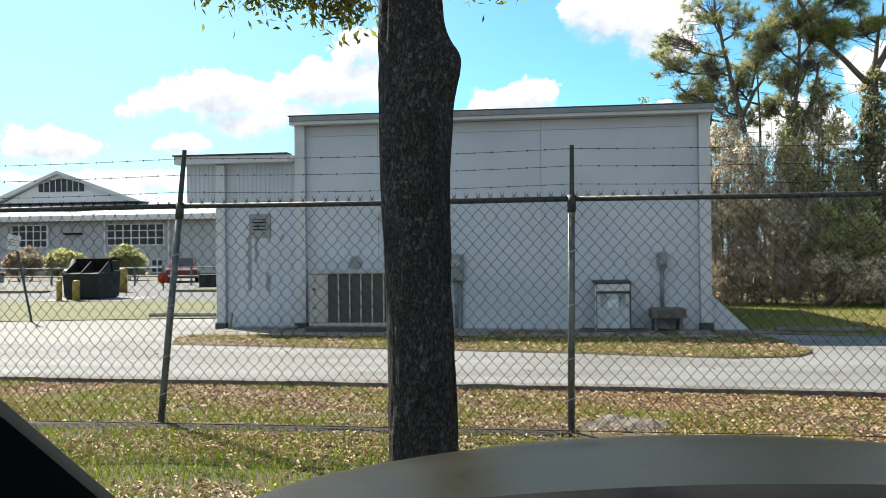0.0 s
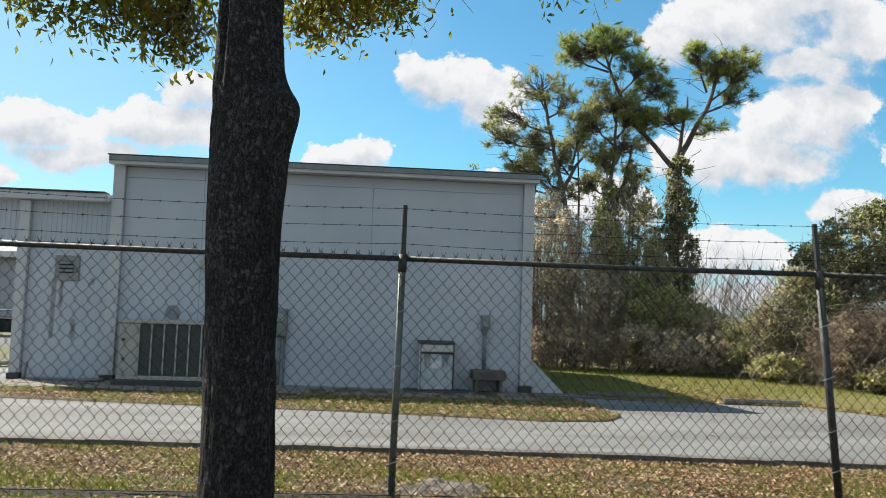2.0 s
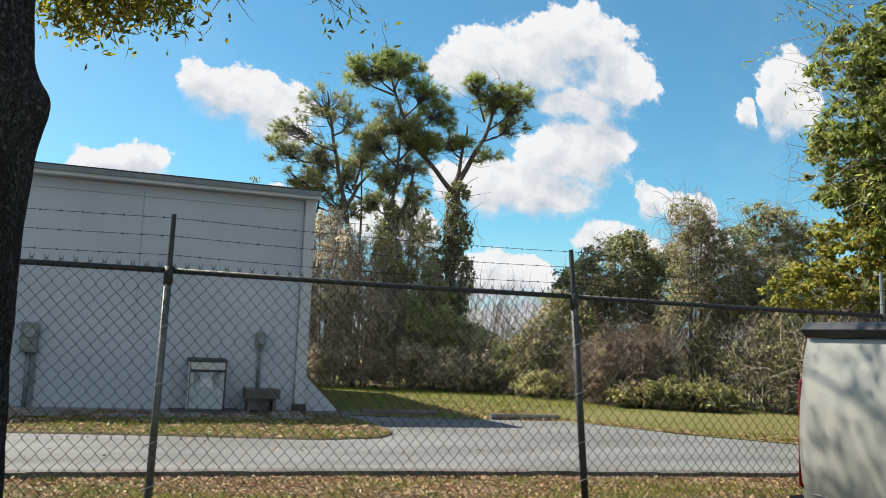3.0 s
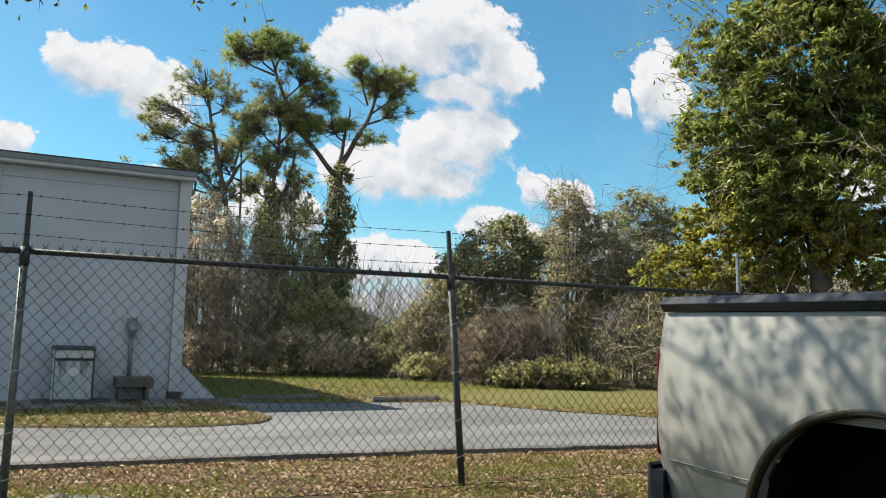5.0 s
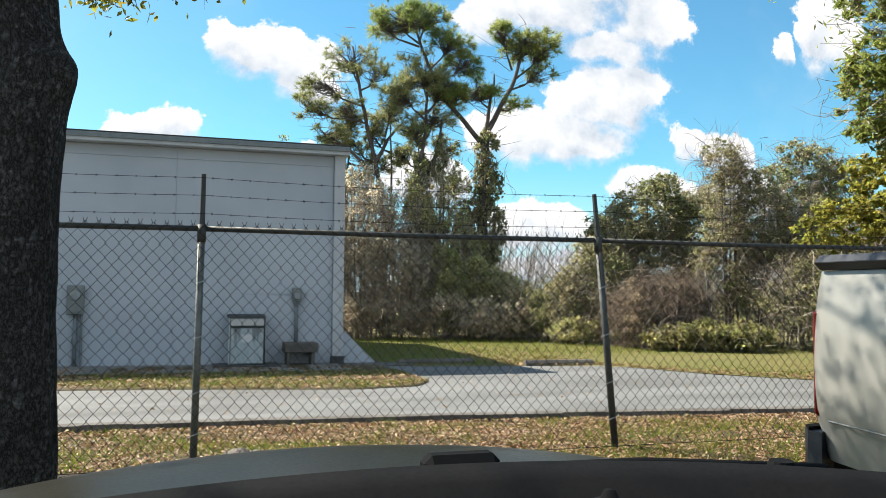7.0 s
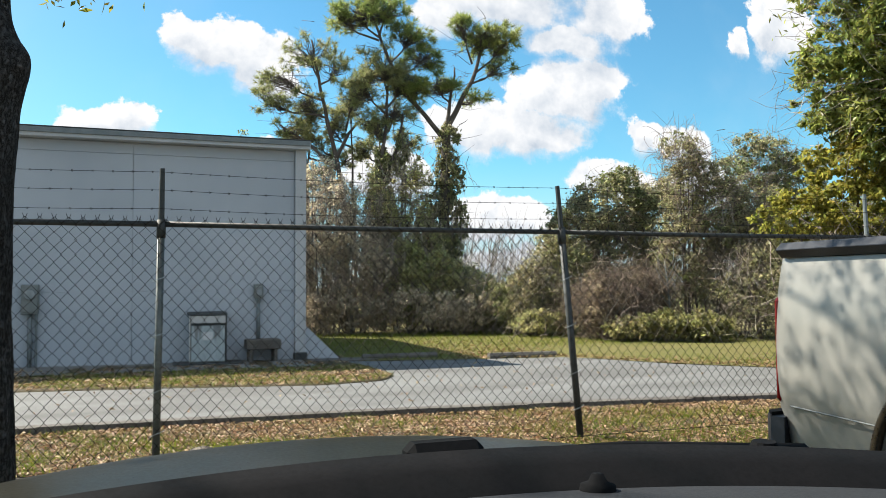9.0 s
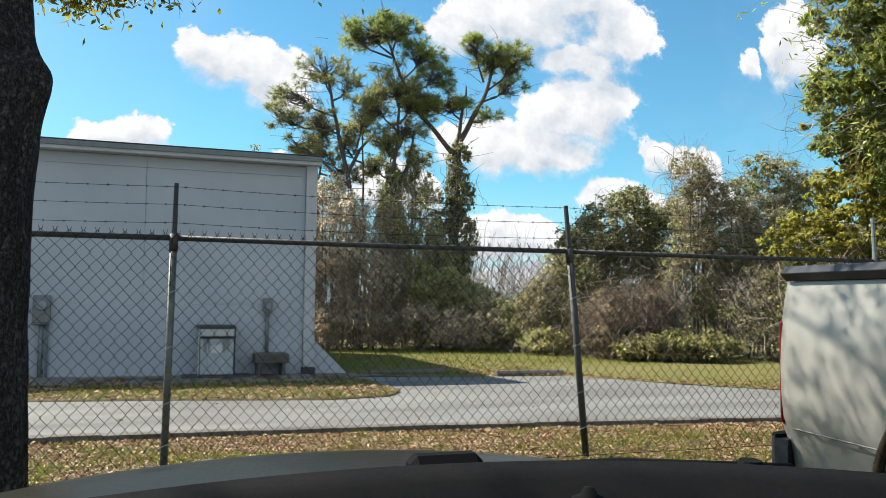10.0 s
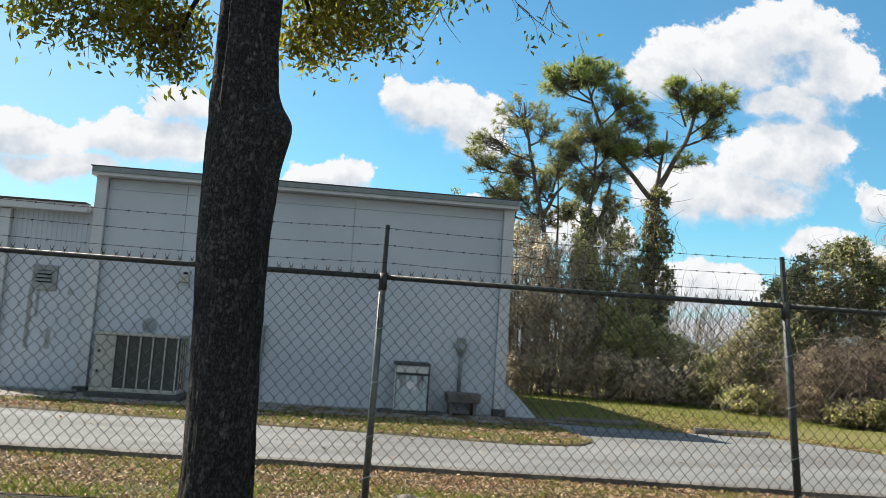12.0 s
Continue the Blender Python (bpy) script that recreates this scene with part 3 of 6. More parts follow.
# ---- the block building ----
def build_building():
    top = thing("building", "single-storey pale grey painted block building with a flat roof", "building", (2.2, 15.9, -0.06))
    z0 = -0.18
    shell = Shape()
    shell.box(-1.70, 15.93, z0, 6.12, 16.15, 3.95).box(5.90, 16.15, z0, 6.12, 24.0, 3.95).box(-1.70, 16.15, z0, -1.48, 24.0, 3.95).box(-1.48, 23.8, z0, 5.90, 24.0, 3.95)
    wall = part("wall", shell, WALL, top)
    cols = [(-1.53, -0.1), (-0.094, 3.05), (3.056, 5.95)]
    for a, b in cols:
        for lo, hi in ((z0, 1.222), (1.228, 3.70), (3.705, 3.90)):
            part("panel", Shape().box(a if lo > 1 else a, 15.90, lo, b, 15.935, hi, 0.002), WALL, wall)
    for a, b in ((-1.74, -1.535), (5.955, 6.16)):
        part("pilaster", Shape().box(a, 15.80, 0.052, b, 15.94, 3.94, 0.008), TRIM, top)
        part("pilaster_foot", Shape().box(a - 0.02, 15.76, z0, b + 0.02, 15.96, 0.05, 0.006), DARKSTEEL, top)
    part("buttress", Shape().prism([(6.165, -0.2), (6.82, -0.2), (6.82, -0.08), (6.165, 0.56)], 1, 15.86, 16.05), WALL, top)
    part("fascia", Shape().box(-1.80, 15.66, 3.91, 6.22, 15.92, 4.07, 0.006), TRIM, top)
    part("drip_edge", Shape().box(-1.82, 15.63, 4.072, 6.24, 15.92, 4.092, 0.004), DARKSTEEL, top)
    part("gutter", Shape().box(-1.79, 15.63, 3.975, 6.21, 15.658, 4.068, 0.004), PIPE, top)
    part("roof", Shape().box(-1.80, 15.924, 3.955, 6.22, 24.1, 4.09, 0.01), TRIM, top)
    # the lower wing with its canopy
    part("wing_wall", Shape().box(-3.34, 15.93, z0, -1.745, 16.15, 2.45).box(-3.34, 16.15, z0, -3.12, 24.0, 3.15), WALL, top)
    part("panel", Shape().box(-3.17, 15.90, z0, -1.745, 15.935, 1.222, 0.002).box(-3.17, 15.90, 1.228, -1.745, 15.935, 2.44, 0.002), WALL, top)
    part("pilaster", Shape().box(-3.36, 15.80, 0.052, -3.175, 15.94, 3.18, 0.008), TRIM, top)
    part("pilaster_foot", Shape().box(-3.38, 15.77, z0, -3.16, 15.96, 0.05, 0.006), DARKSTEEL, top)
    ribs = Shape()
    for a, b in ((-4.0, -3.365), (-3.17, -1.745)):
        n = int((b - a) / 0.085)
        w = (b - a) / n
        out = []
        for i in range(n):
            x = a + i * w
            out += [(x, 15.905), (x + w * 0.55, 15.905), (x + w * 0.62, 15.896), (x + w * 0.93, 15.896)]
        out += [(b, 15.905), (b, 15.96), (a, 15.96)]
        ribs.prism(out, 2, 2.452, 3.20)
    part("ribbed_siding", ribs, WALL, top)
    part("fascia", Shape().box(-4.16, 15.66, 3.20, -1.805, 15.92, 3.35, 0.006), TRIM, top)
    part("drip_edge", Shape().box(-4.18, 15.62, 3.352, -1.825, 15.92, 3.38, 0.004), DARKSTEEL, top)
    part("roof", Shape().box(-4.16, 15.924, 3.205, -1.75, 24.0, 3.36, 0.01), TRIM, top)
    for x0, z1, x1, z2 in ((-2.74, 0.68, -2.66, 1.78), (-2.60, 1.24, -2.54, 1.74), (-2.37, 0.68, -2.28, 1.04), (-2.06, 1.68, -1.99, 1.80)):
        part("paint_patch", Shape().box(x0, 15.896, z1, x1, 15.901, z2), PATCH, top)
    part("paint_patch", Shape().tube([(-0.55, 15.90, 1.22), (-0.55, 15.893, 1.22)], 0.14, 14), PATCH, top)
    vent = part("vent", Shape().box(-2.70, 15.86, 1.74, -2.26, 15.905, 2.20, 0.01), PATCH, top, "grey louvred wall vent")
    part("opening", Shape().box(-2.62, 15.85, 1.88, -2.36, 15.862, 2.10), BLACK, vent)
    for z in (1.90, 1.97, 2.04):
        part("louvre", Shape().prism([(15.82, z), (15.85, z + 0.05), (15.855, z + 0.05), (15.825, z)], 0, -2.62, -2.36), BOXGREY, vent)


build_building()


def build_ac():
    top = thing("air_conditioner", "beige-grey outdoor condenser unit with dark coil on a concrete pad", "air conditioner", (-0.5, 15.4, 0.05))
    x0, x1, y0, y1, z0, z1 = -1.22, 0.20, 15.0, 15.78, 0.05, 1.08
    part("base_pan", Shape().box(x0 - 0.02, y0 - 0.02, z0, x1 + 0.02, y1 + 0.02, z0 + 0.07, 0.008), AC_PAINT, top)
    part("top_panel", Shape().box(x0 - 0.02, y0 - 0.02, z1 - 0.06, x1 + 0.02, y1 + 0.02, z1, 0.012), AC_PAINT, top)
    side = part("service_panel", Shape().box(x0, y0, z0 + 0.072, x0 + 0.32, y1, z1 - 0.062, 0.01), AC_PAINT, top)
    for z in (0.40, 0.74):
        part("port", Shape().tube([(x0 + 0.08, y0 + 0.002, z), (x0 + 0.08, y0 - 0.012, z)], 0.025, 10), BLACK, side)
    part("coil", Shape().box(x0 + 0.33, y0 + 0.03, z0 + 0.072, x1 - 0.02, y1 - 0.03, z1 - 0.062), COIL, top, "dark finned coil")
    for i in range(6):
        x = x0 + 0.33 + i * (x1 - x0 - 0.36) / 5
        part("guard_post", Shape().box(x - 0.014, y0, z0 + 0.072, x + 0.014, y0 + 0.028, z1 - 0.062, 0.004), AC_PAINT, top)
    for i in range(1, 5):
        y = y0 + i * (y1 - y0) / 4
        part("guard_post", Shape().box(x1 - 0.02, y - 0.02, z0 + 0.072, x1 + 0.004, y + 0.02, z1 - 0.062, 0.004), AC_PAINT, top)
    single("concrete_pad", Shape().box(-1.30, 14.9, -0.14, 0.30, 15.85, 0.047, 0.01), DARKSTEEL, "dark stained pad under the condenser unit", "pad")


build_ac()


def meter(x, z0, z1, w, foot, name, label):
    top = thing(name, label, "electric meter", (x, 15.85, foot))
    body = part("box", Shape().box(x - w / 2, 15.77, z0, x + w / 2, 15.898, z1, 0.012), BOXGREY, top)
    part("lid", Shape().box(x - w / 2 + 0.02, 15.752, z0 + 0.04, x + w / 2 - 0.02, 15.768, z1 - 0.05, 0.006), BOXGREY, body)
    part("dial", Shape().tube([(x, 15.76, z1 - 0.17), (x, 15.70, z1 - 0.17)], [w * 0.36, w * 0.30], 16), METER_GLASS, body, "smoky glass meter dome", soft=False)
    part("conduit", Shape().tube([(x, 15.85, z0 + 0.01), (x, 15.85, foot)], 0.035, 10), PIPE, top, soft=True)
    return top


def build_wall_things():
    m = meter(1.42, 0.85, 1.36, 0.28, -0.12, "electric_meter", "grey electric meter box with conduits on the wall")
    part("collar", Shape().tube([(1.42, 15.85, 0.36), (1.42, 15.85, 0.42)], 0.055, 10), PIPE, m)
    part("conduit", Shape().tube([(1.52, 15.86, 0.86), (1.52, 15.86, -0.12)], 0.02, 8), PIPE, m)
    m = meter(5.27, 1.09, 1.36, 0.17, 0.335, "electric_meter", "small grey meter socket above a wall trough")
    part("neck", Shape().tube([(5.27, 15.84, 1.088), (5.27, 15.84, 1.0)], [0.07, 0.04], 10), PIPE, m)
    # cabinet with a pale door
    top = thing("utility_cabinet", "grey utility cabinet with pale streaked door beside the wall", "cabinet", (4.3, 15.6, -0.1))
    part("body", Shape().box(4.03, 15.45, -0.043, 4.645, 15.88, 0.80, 0.008), BOXGREY, top)
    part("hood", Shape().prism([(15.40, 0.802), (15.89, 0.804), (15.89, 0.855), (15.41, 0.83)], 0, 4.0, 4.67), DARKSTEEL, top)
    part("lintel", Shape().box(4.045, 15.42, 0.66, 4.635, 15.449, 0.79, 0.004), SIGN, top)
    # dark strip painted in as the shadow under the lintel
    part("lintel_shadow", Shape().box(4.045, 15.436, 0.615, 4.635, 15.449, 0.655), DARKSTEEL, top)
    door = part("door", Shape().box(4.05, 15.435, -0.02, 4.63, 15.449, 0.612, 0.004), PALE, top, "pale door streaked with dark weathering")
    part("sticker", Shape().box(4.24, 15.430, 0.36, 4.42, 15.434, 0.50), WHITE, door)
    for x, w in ((4.14, 0.05), (4.20, 0.025), (4.47, 0.05), (4.53, 0.03)):
        part("streak", Shape().prism([(x - w, 0.611), (x + w, 0.611), (x + 0.2 * w, 0.44 - w), (x - 0.4 * w, 0.36)], 1, 15.431, 15.434), PATCH, door)
    for x, mat in ((4.012, SIGN), (4.638, DARKSTEEL)):
        part("edge_post", Shape().box(x, 15.42, -0.043, x + 0.02, 15.449, 0.80, 0.004), mat, top)
    single("concrete_pad", Shape().box(3.74, 15.22, -0.17, 4.93, 15.88, -0.045, 0.01), DARKSTEEL, "low dark concrete pad under the utility cabinet", "pad")
    top = thing("wall_trough", "concrete trough bench against the wall", "trough", (5.33, 15.6, -0.1))
    part("slab", Shape().box(5.02, 15.45, 0.16, 5.64, 15.895, 0.335, 0.012), KERB, top)
    for x in (5.07, 5.52):
        part("leg", Shape().box(x, 15.50, -0.18, x + 0.06, 15.89, 0.158, 0.008), KERB, top)
    top = thing("wall_lamp", "small beige flood lamp on the wall", "lamp", (0.02, 15.88, 2.12))
    part("housing", Shape().box(-0.08, 15.74, 2.05, 0.10, 15.86, 2.20, 0.015), AC_PAINT, top)
    part("bracket", Shape().box(-0.03, 15.862, 2.08, 0.05, 15.899, 2.25, 0.004), BLACK, top)
    single("standpipe", Shape().tube([(-2.98, 15.5, -0.08), (-2.93, 15.5, 0.22), (-2.92, 15.5, 0.26)], [0.03, 0.03, 0.04], 8), PIPE, "short leaning white pipe in the ground", "pipe", soft=True)
    single("fallen_pipe", Shape().tube([(-2.8, 15.55, -0.02), (-2.1, 15.5, -0.02)], 0.03, 8), PIPE, "pale pipe lying along the wall foot", "pipe", soft=True)
    single("fallen_pipe", Shape().tube([(-2.0, 15.45, -0.02), (-1.6, 15.5, -0.01)], 0.035, 8), BOXGREY, "short grey pipe lying along the wall foot", "pipe", soft=True)
    single("gravel_edge", Shape().sheet([[(x, y + 0.08 * noise.noise((x * 3, y, 0)), road_z(y, x) + 0.026 + 0.014 * noise.noise((x * 6, y * 5, 0))) for x in [-3.1 + 0.15 * i for i in range(62)]] for y in (14.1, 14.5, 15.0, 15.3, 15.6, 15.89)]),
           LOT, "pale gravelly strip along the wall foot", "gravel", kind="structure")
    for x, y, w, a in ((7.95, 15.55, 1.5, -0.02), (10.2, 14.75, 1.4, -0.06), (-5.4, 18.7, 1.6, 0.02)):
        sh = Shape().prism([(-0.09, -0.05), (0.09, -0.05), (0.085, 0.04), (0.05, 0.085), (-0.05, 0.085), (-0.085, 0.04)], 0, -w / 2, w / 2)
        ob = single("wheel_stop", sh, KERB if x > 0 else LOT, "weathered concrete wheel stop at the paving edge", "wheel stop", group="wheel stops")
        ob.matrix_basis = pose(x, y, road_z(y, x) + 0.02, 0, 0, math.degrees(a))
    single("wall_step", Shape().box(6.18, 15.30, -0.24, 7.45, 15.84, -0.075, 0.012), KERB, "low dark concrete step beside the buttress", "step")
    g = np.random.default_rng(15)
    weed = thing("roof_weed", "small green weed sprouting at the roof edge", "plant", (4.95, 15.75, 4.09))
    part("stem", Shape().tube([(4.95, 15.75, 4.09), (4.94, 15.75, 4.16), (4.96, 15.75, 4.24)], [0.006, 0.005, 0.003], 5), TWIG, weed)
    sprig = np.array([4.95, 15.75, 4.19]) + g.normal(size=(46, 3)) * [0.05, 0.04, 0.035]
    tagged(part("foliage", turned_leaves(sprig, g.normal(size=sprig.shape), 0.05, 0.025, 16), GREEN_LEAF, weed), kind="stuff")
    rock = Shape()
    g = np.random.default_rng(3)
    rows = []
    for i in range(15):
        u = -1 + 2 * i / 14
        rows.append([(3.68 + 0.42 * u, 6.70 + 0.24 * v, 0.0 + 0.11 * max(0.0, 1 - u * u - v * v * 0.9) ** 0.6 * (0.55 + 0.45 * u + 0.7 * noise.noise((u * 4, v * 4, 2))) - 0.01) for v in (-1, -0.7, -0.35, 0, 0.35, 0.7, 1)])
    rock.sheet(rows)
    single("rock", rock, ROCK, "low broken pale rock lying in the leaves", "rock")


build_wall_things()


# ---- chain-link fence ----
POSTS = [(-6.15, -6.2, 2.16), (-2.95, -2.9, 2.16), (0.07, 0.245, 2.20), (3.303, 3.325, 2.158), (6.73, 6.57, 2.15), (9.98, 9.90, 2.18), (13.1, 13.1, 2.16), (16.2, 16.2, 2.16)]
RAIL = 1.755


def fence_y(x):
    return 6.40 - 0.03 * max(0.0, x - 6.5)


def build_fence():
    top = thing("chain_link_fence", "weathered chain-link fence topped with three barbed wires", "fence", (3.3, 6.4, 0))
    for i, (xb, xt, zt) in enumerate(POSTS):
        y = fence_y(xt)
        k = (xt - xb) / RAIL
        r = 0.027 if i != 4 else 0.030
        post = part("post", Shape().tube([(xb - 0.1 * k, y, -0.1), (xt, y, RAIL)], r, 12), STEEL if i != 4 else DARKSTEEL, top, soft=True)
        part("collar", Shape().tube([(xt - 0.05 * k, y, RAIL - 0.10), (xt + 0.03 * k, y, RAIL + 0.03)], r + 0.006, 12), DARKSTEEL, post, soft=True)
        part("wire_arm", Shape().tube([(xt, y, RAIL), (xt + k * (zt - RAIL), y, zt)], [r * 0.8, r * 0.65], 8), DARKSTEEL if i != 5 else PIPE, post)
        for z in (0.25, 0.55, 0.95, 1.35):
            x = xb + k * z
            part("wire_tie", Shape().tube([(x - 0.05, y - 0.004, z - 0.012), (x - 0.03, y - 0.036, z), (x + 0.03, y - 0.036, z + 0.022), (x + 0.055, y - 0.004, z + 0.03)], 0.003, 4), PALE, post)
    for (xa, a, _), (xc, c, _) in zip(POSTS, POSTS[1:]):
        part("top_rail", Shape().tube([(a, fence_y(a), RAIL), ((a + c) / 2, fence_y((a + c) / 2), RAIL - 0.006), (c, fence_y(c), RAIL)], 0.021, 10), DARKSTEEL, top, soft=True)
    # woven wires: neighbouring zigzags hook into each other
    pitch, rise = 0.091, 0.052
    wires, knuckles = Shape(), Shape()
    n = int((16.2 + 6.2) / pitch)
    h = int((RAIL + 0.03) / rise)
    g = np.random.default_rng(5)
    for i in range(n):
        x0 = -6.2 + i * pitch
        pts = []
        for j in range(h + 1):
            x = x0 + (pitch / 2 + 0.003 if j % 2 else -0.003) + 0.004 * noise.noise((x0 * 2, j * 0.3, 0))
            x += 0.012 * noise.noise((x0 * 0.5, j * 0.06, 7))
            pts.append((x, fence_y(x0) - 0.028 + (0.004 if j % 2 else -0.004) + 0.02 * noise.noise((x0 * 0.4, j * 0.05, 3)), 0.02 + j * rise))
        wires.tube(pts, 0.0027, 3, caps=False)
        pts2 = [(2 * (x0 + pitch / 2) - p[0], p[1] + 0.003, p[2]) for p in pts]
        wires.tube(pts2, 0.0027, 3, caps=False)
        for s in (-1, 1):
            t = 0.022 + 0.008 * g.random()
            knuckles.tube([(x0, fence_y(x0) - 0.028, RAIL + 0.005), (x0 + s * 0.006, fence_y(x0) - 0.028, RAIL + 0.03), (x0 + s * t * 0.6, fence_y(x0) - 0.03, RAIL + 0.03 + t)], 0.0022, 3)
    tagged(part("wire_mesh", wires, WIRE, top, "grey diamond-woven wire"), kind="stuff")
    tagged(part("wire_edge", knuckles, WIRE, top, "twisted wire ends above the rail"), kind="stuff")
    part("tension_wire", Shape().tube([(-6.2, fence_y(-6.2) - 0.02, 0.05), (16.2, fence_y(16.2) - 0.02, 0.05)], 0.003, 4), WIRE, top)
    for q, z in enumerate((0.11, 0.245, 0.375)):
        wire = Shape()
        for (xa, a, ta), (xc, c, tc) in zip(POSTS, POSTS[1:]):
            ka, kc = (a - xa) / RAIL, (c - xc) / RAIL
            p0 = Vector((a + ka * z, fence_y(a) - 0.02, RAIL + z))
            p1 = Vector((c + kc * z, fence_y(c) - 0.02, RAIL + z))
            pts = [p0.lerp(p1, f) - Vector((0, 0, 0.022 * 4 * f * (1 - f))) for f in [i / 12 for i in range(13)]]
            wire.tube(pts, 0.0022, 4, caps=False)
            m = int((p1 - p0).length / 0.13)
            for i in range(m):
                f = (i + 0.5) / m
                p = p0.lerp(p1, f) - Vector((0, 0, 0.022 * 4 * f * (1 - f)))
                for d in ((0.006, 0, 0.008), (-0.005, 0.005, 0.009)):
                    e = Vector(d)
                    wire.tube([p - e, p + e], 0.0017, 3, caps=False)
        part("barbed_wire", wire, WIRE, top, "sagging barbed wire strand")


build_fence()


# ---- trees and thicket ----
def build_oak():
    top = thing("oak_tree", "oak with dark furrowed bark and a bulging knot", "tree", (2.6, 3.74, 0))
    line = [(-0.15, 2.62, 0.24), (0.0, 2.617, 0.205), (0.12, 2.612, 0.178), (0.35, 2.607, 0.163), (0.7, 2.598, 0.154), (1.2, 2.575, 0.148), (1.7, 2.572, 0.155), (2.05, 2.572, 0.162),
            (2.35, 2.560, 0.152), (2.6, 2.553, 0.138), (2.8, 2.552, 0.132), (3.2, 2.56, 0.14), (3.8, 2.58, 0.15), (4.4, 2.6, 0.14)]
    zs, cx, rr = zip(*line)
    rows, n = [], 120
    for i in range(331):
        z = -0.15 + i * 4.55 / 330
        x, r = float(np.interp(z, zs, cx)), float(np.interp(z, zs, rr))
        row = []
        for k in range(n + 1):
            a = 2 * math.pi * (k % n) / n
            d = Vector((math.cos(a), math.sin(a), 0))
            p = Vector((d.x * 2.2, d.y * 2.2, z * 0.75))
            ridge = 1 - abs(noise.noise((p.x * 3.2 + 0.3 * math.sin(z * 5), p.y * 3.2, z * 1.5)))
            crack = abs(noise.noise((p.x * 6.5, p.y * 6.5, z * 5.5 + 9)))
            lump = noise.noise((p.x * 0.6, p.y * 0.6, z * 1.4))
            q = r + 0.010 * (ridge - 0.75) + 0.008 * (crack - 0.2) + 0.014 * lump
            knot = math.exp(-((z - 2.19) / 0.10) ** 2) * max(0.0, math.cos(a + 0.35)) ** 3
            q += 0.062 * knot + 0.02 * math.exp(-((z - 2.05) / 0.22) ** 2) * max(0.0, math.cos(a + 0.5))
            q -= 0.022 * math.exp(-((z - 2.27) / 0.035) ** 2) * max(0.0, math.cos(a + 0.9)) ** 6
            if z > 2.2:        # two stems grown together
                q -= 0.035 * min(1.0, (z - 2.2) / 0.4) * math.exp(-((a - 3.95) / 0.13) ** 2)
                q -= 0.03 * min(1.0, (z - 2.3) / 0.4) * math.exp(-((a - 5.75) / 0.12) ** 2)
            q += 0.05 * max(0.0, 0.3 - z) / 0.3 * (0.5 + 0.5 * math.cos(5 * a + 1))
            row.append((x - 0.006 + d.x * q * 0.955, 3.74 + d.y * q, z))
        rows.append(row)
    part("trunk", Shape().sheet(rows), BARK, top, soft=True)
    g = np.random.default_rng(11)
    blobs = [(1.55, 4.75, 3.16, 0.52, 0.50, 0.38), (1.95, 4.95, 2.92, 0.20, 0.25, 0.20), (0.9, 5.4, 3.9, 0.5, 0.6, 0.25), (3.0, 4.8, 3.26, 0.40, 0.45, 0.26), (2.75, 5.0, 3.05, 0.22, 0.25, 0.16), (3.5, 5.2, 3.75, 0.35, 0.5, 0.2),
             (2.4, 4.6, 3.75, 0.7, 0.6, 0.3), (3.4, 6.0, 5.0, 1.3, 1.1, 0.7), (4.5, 5.2, 4.7, 0.8, 0.8, 0.5), (2.2, 6.2, 5.6, 1.4, 1.2, 0.8), (0.8, 5.2, 5.0, 1.4, 1.3, 0.9), (2.4, 3.6, 6.4, 2.2, 2.0, 1.2),
             (4.2, 3.4, 5.2, 1.2, 1.3, 0.8), (1.2, 2.4, 5.2, 1.5, 1.4, 0.9), (3.5, 4.5, 4.5, 0.9, 0.9, 0.45), (3.9, 3.9, 4.3, 0.6, 0.7, 0.35)]
    for b in blobs:
        z0 = min(4.3, max(2.9, b[2] - 0.9))
        p0, p1 = Vector((2.58, 3.74, z0)), Vector(b[:3])
        mid = p0.lerp(p1, 0.5) + Vector((0, 0, 0.25))
        part("limb", Shape().tube([p0, p0.lerp(mid, 0.6), mid, mid.lerp(p1, 0.6) + Vector((0, 0, 0.05)), p1], [0.05, 0.03, 0.02, 0.013, 0.006], 7), BARK, top, soft=True)
    # the last two clumps are unseen foliage, added to dapple the truck
    pts = np.concatenate([clumped(17000, blobs[:7], g, 0.085, 16), clumped(15000, blobs[7:], g, 0.16, 22), clumped(3600, blobs[-2:], g, 0.20, 120)])
    hang = []
    for x, y, z, k in ((4.15, 5.0, 3.25, 16), (4.36, 5.05, 3.24, 12), (3.25, 4.9, 2.98, 10), (1.15, 4.9, 2.98, 22), (1.35, 4.8, 2.86, 26)):
        hang.append(np.array([x, y, z]) + g.normal(size=(k, 3)) * [0.09, 0.09, 0.05])
    pts = np.concatenate([pts] + hang)
    tagged(part("crown", leaves(pts, 0.068, 0.023, 0.7, 12), OAK_LEAF, top, "green and ochre narrow leaves"), kind="stuff")
    near = np.array([b[:3] for b in blobs[:7]])
    size = np.array([b[3:] for b in blobs[:7]])
    k = g.integers(0, 7, 420)
    start = near[k] + g.normal(size=(420, 3)) * 0.25 * size[k] + [0, 0, 0.12]
    end = near[k] + unit(g.normal(size=(420, 3))) * size[k] * 1.05
    ex_s = np.array([(3.3, 5.0, 3.5), (3.5, 5.0, 3.35), (3.9, 5.05, 3.6), (4.0, 5.05, 3.45), (4.2, 5.05, 3.5), (3.0, 4.9, 3.1), (3.1, 4.9, 3.15), (1.2, 4.9, 3.2), (1.1, 4.9, 3.3)] * 4)
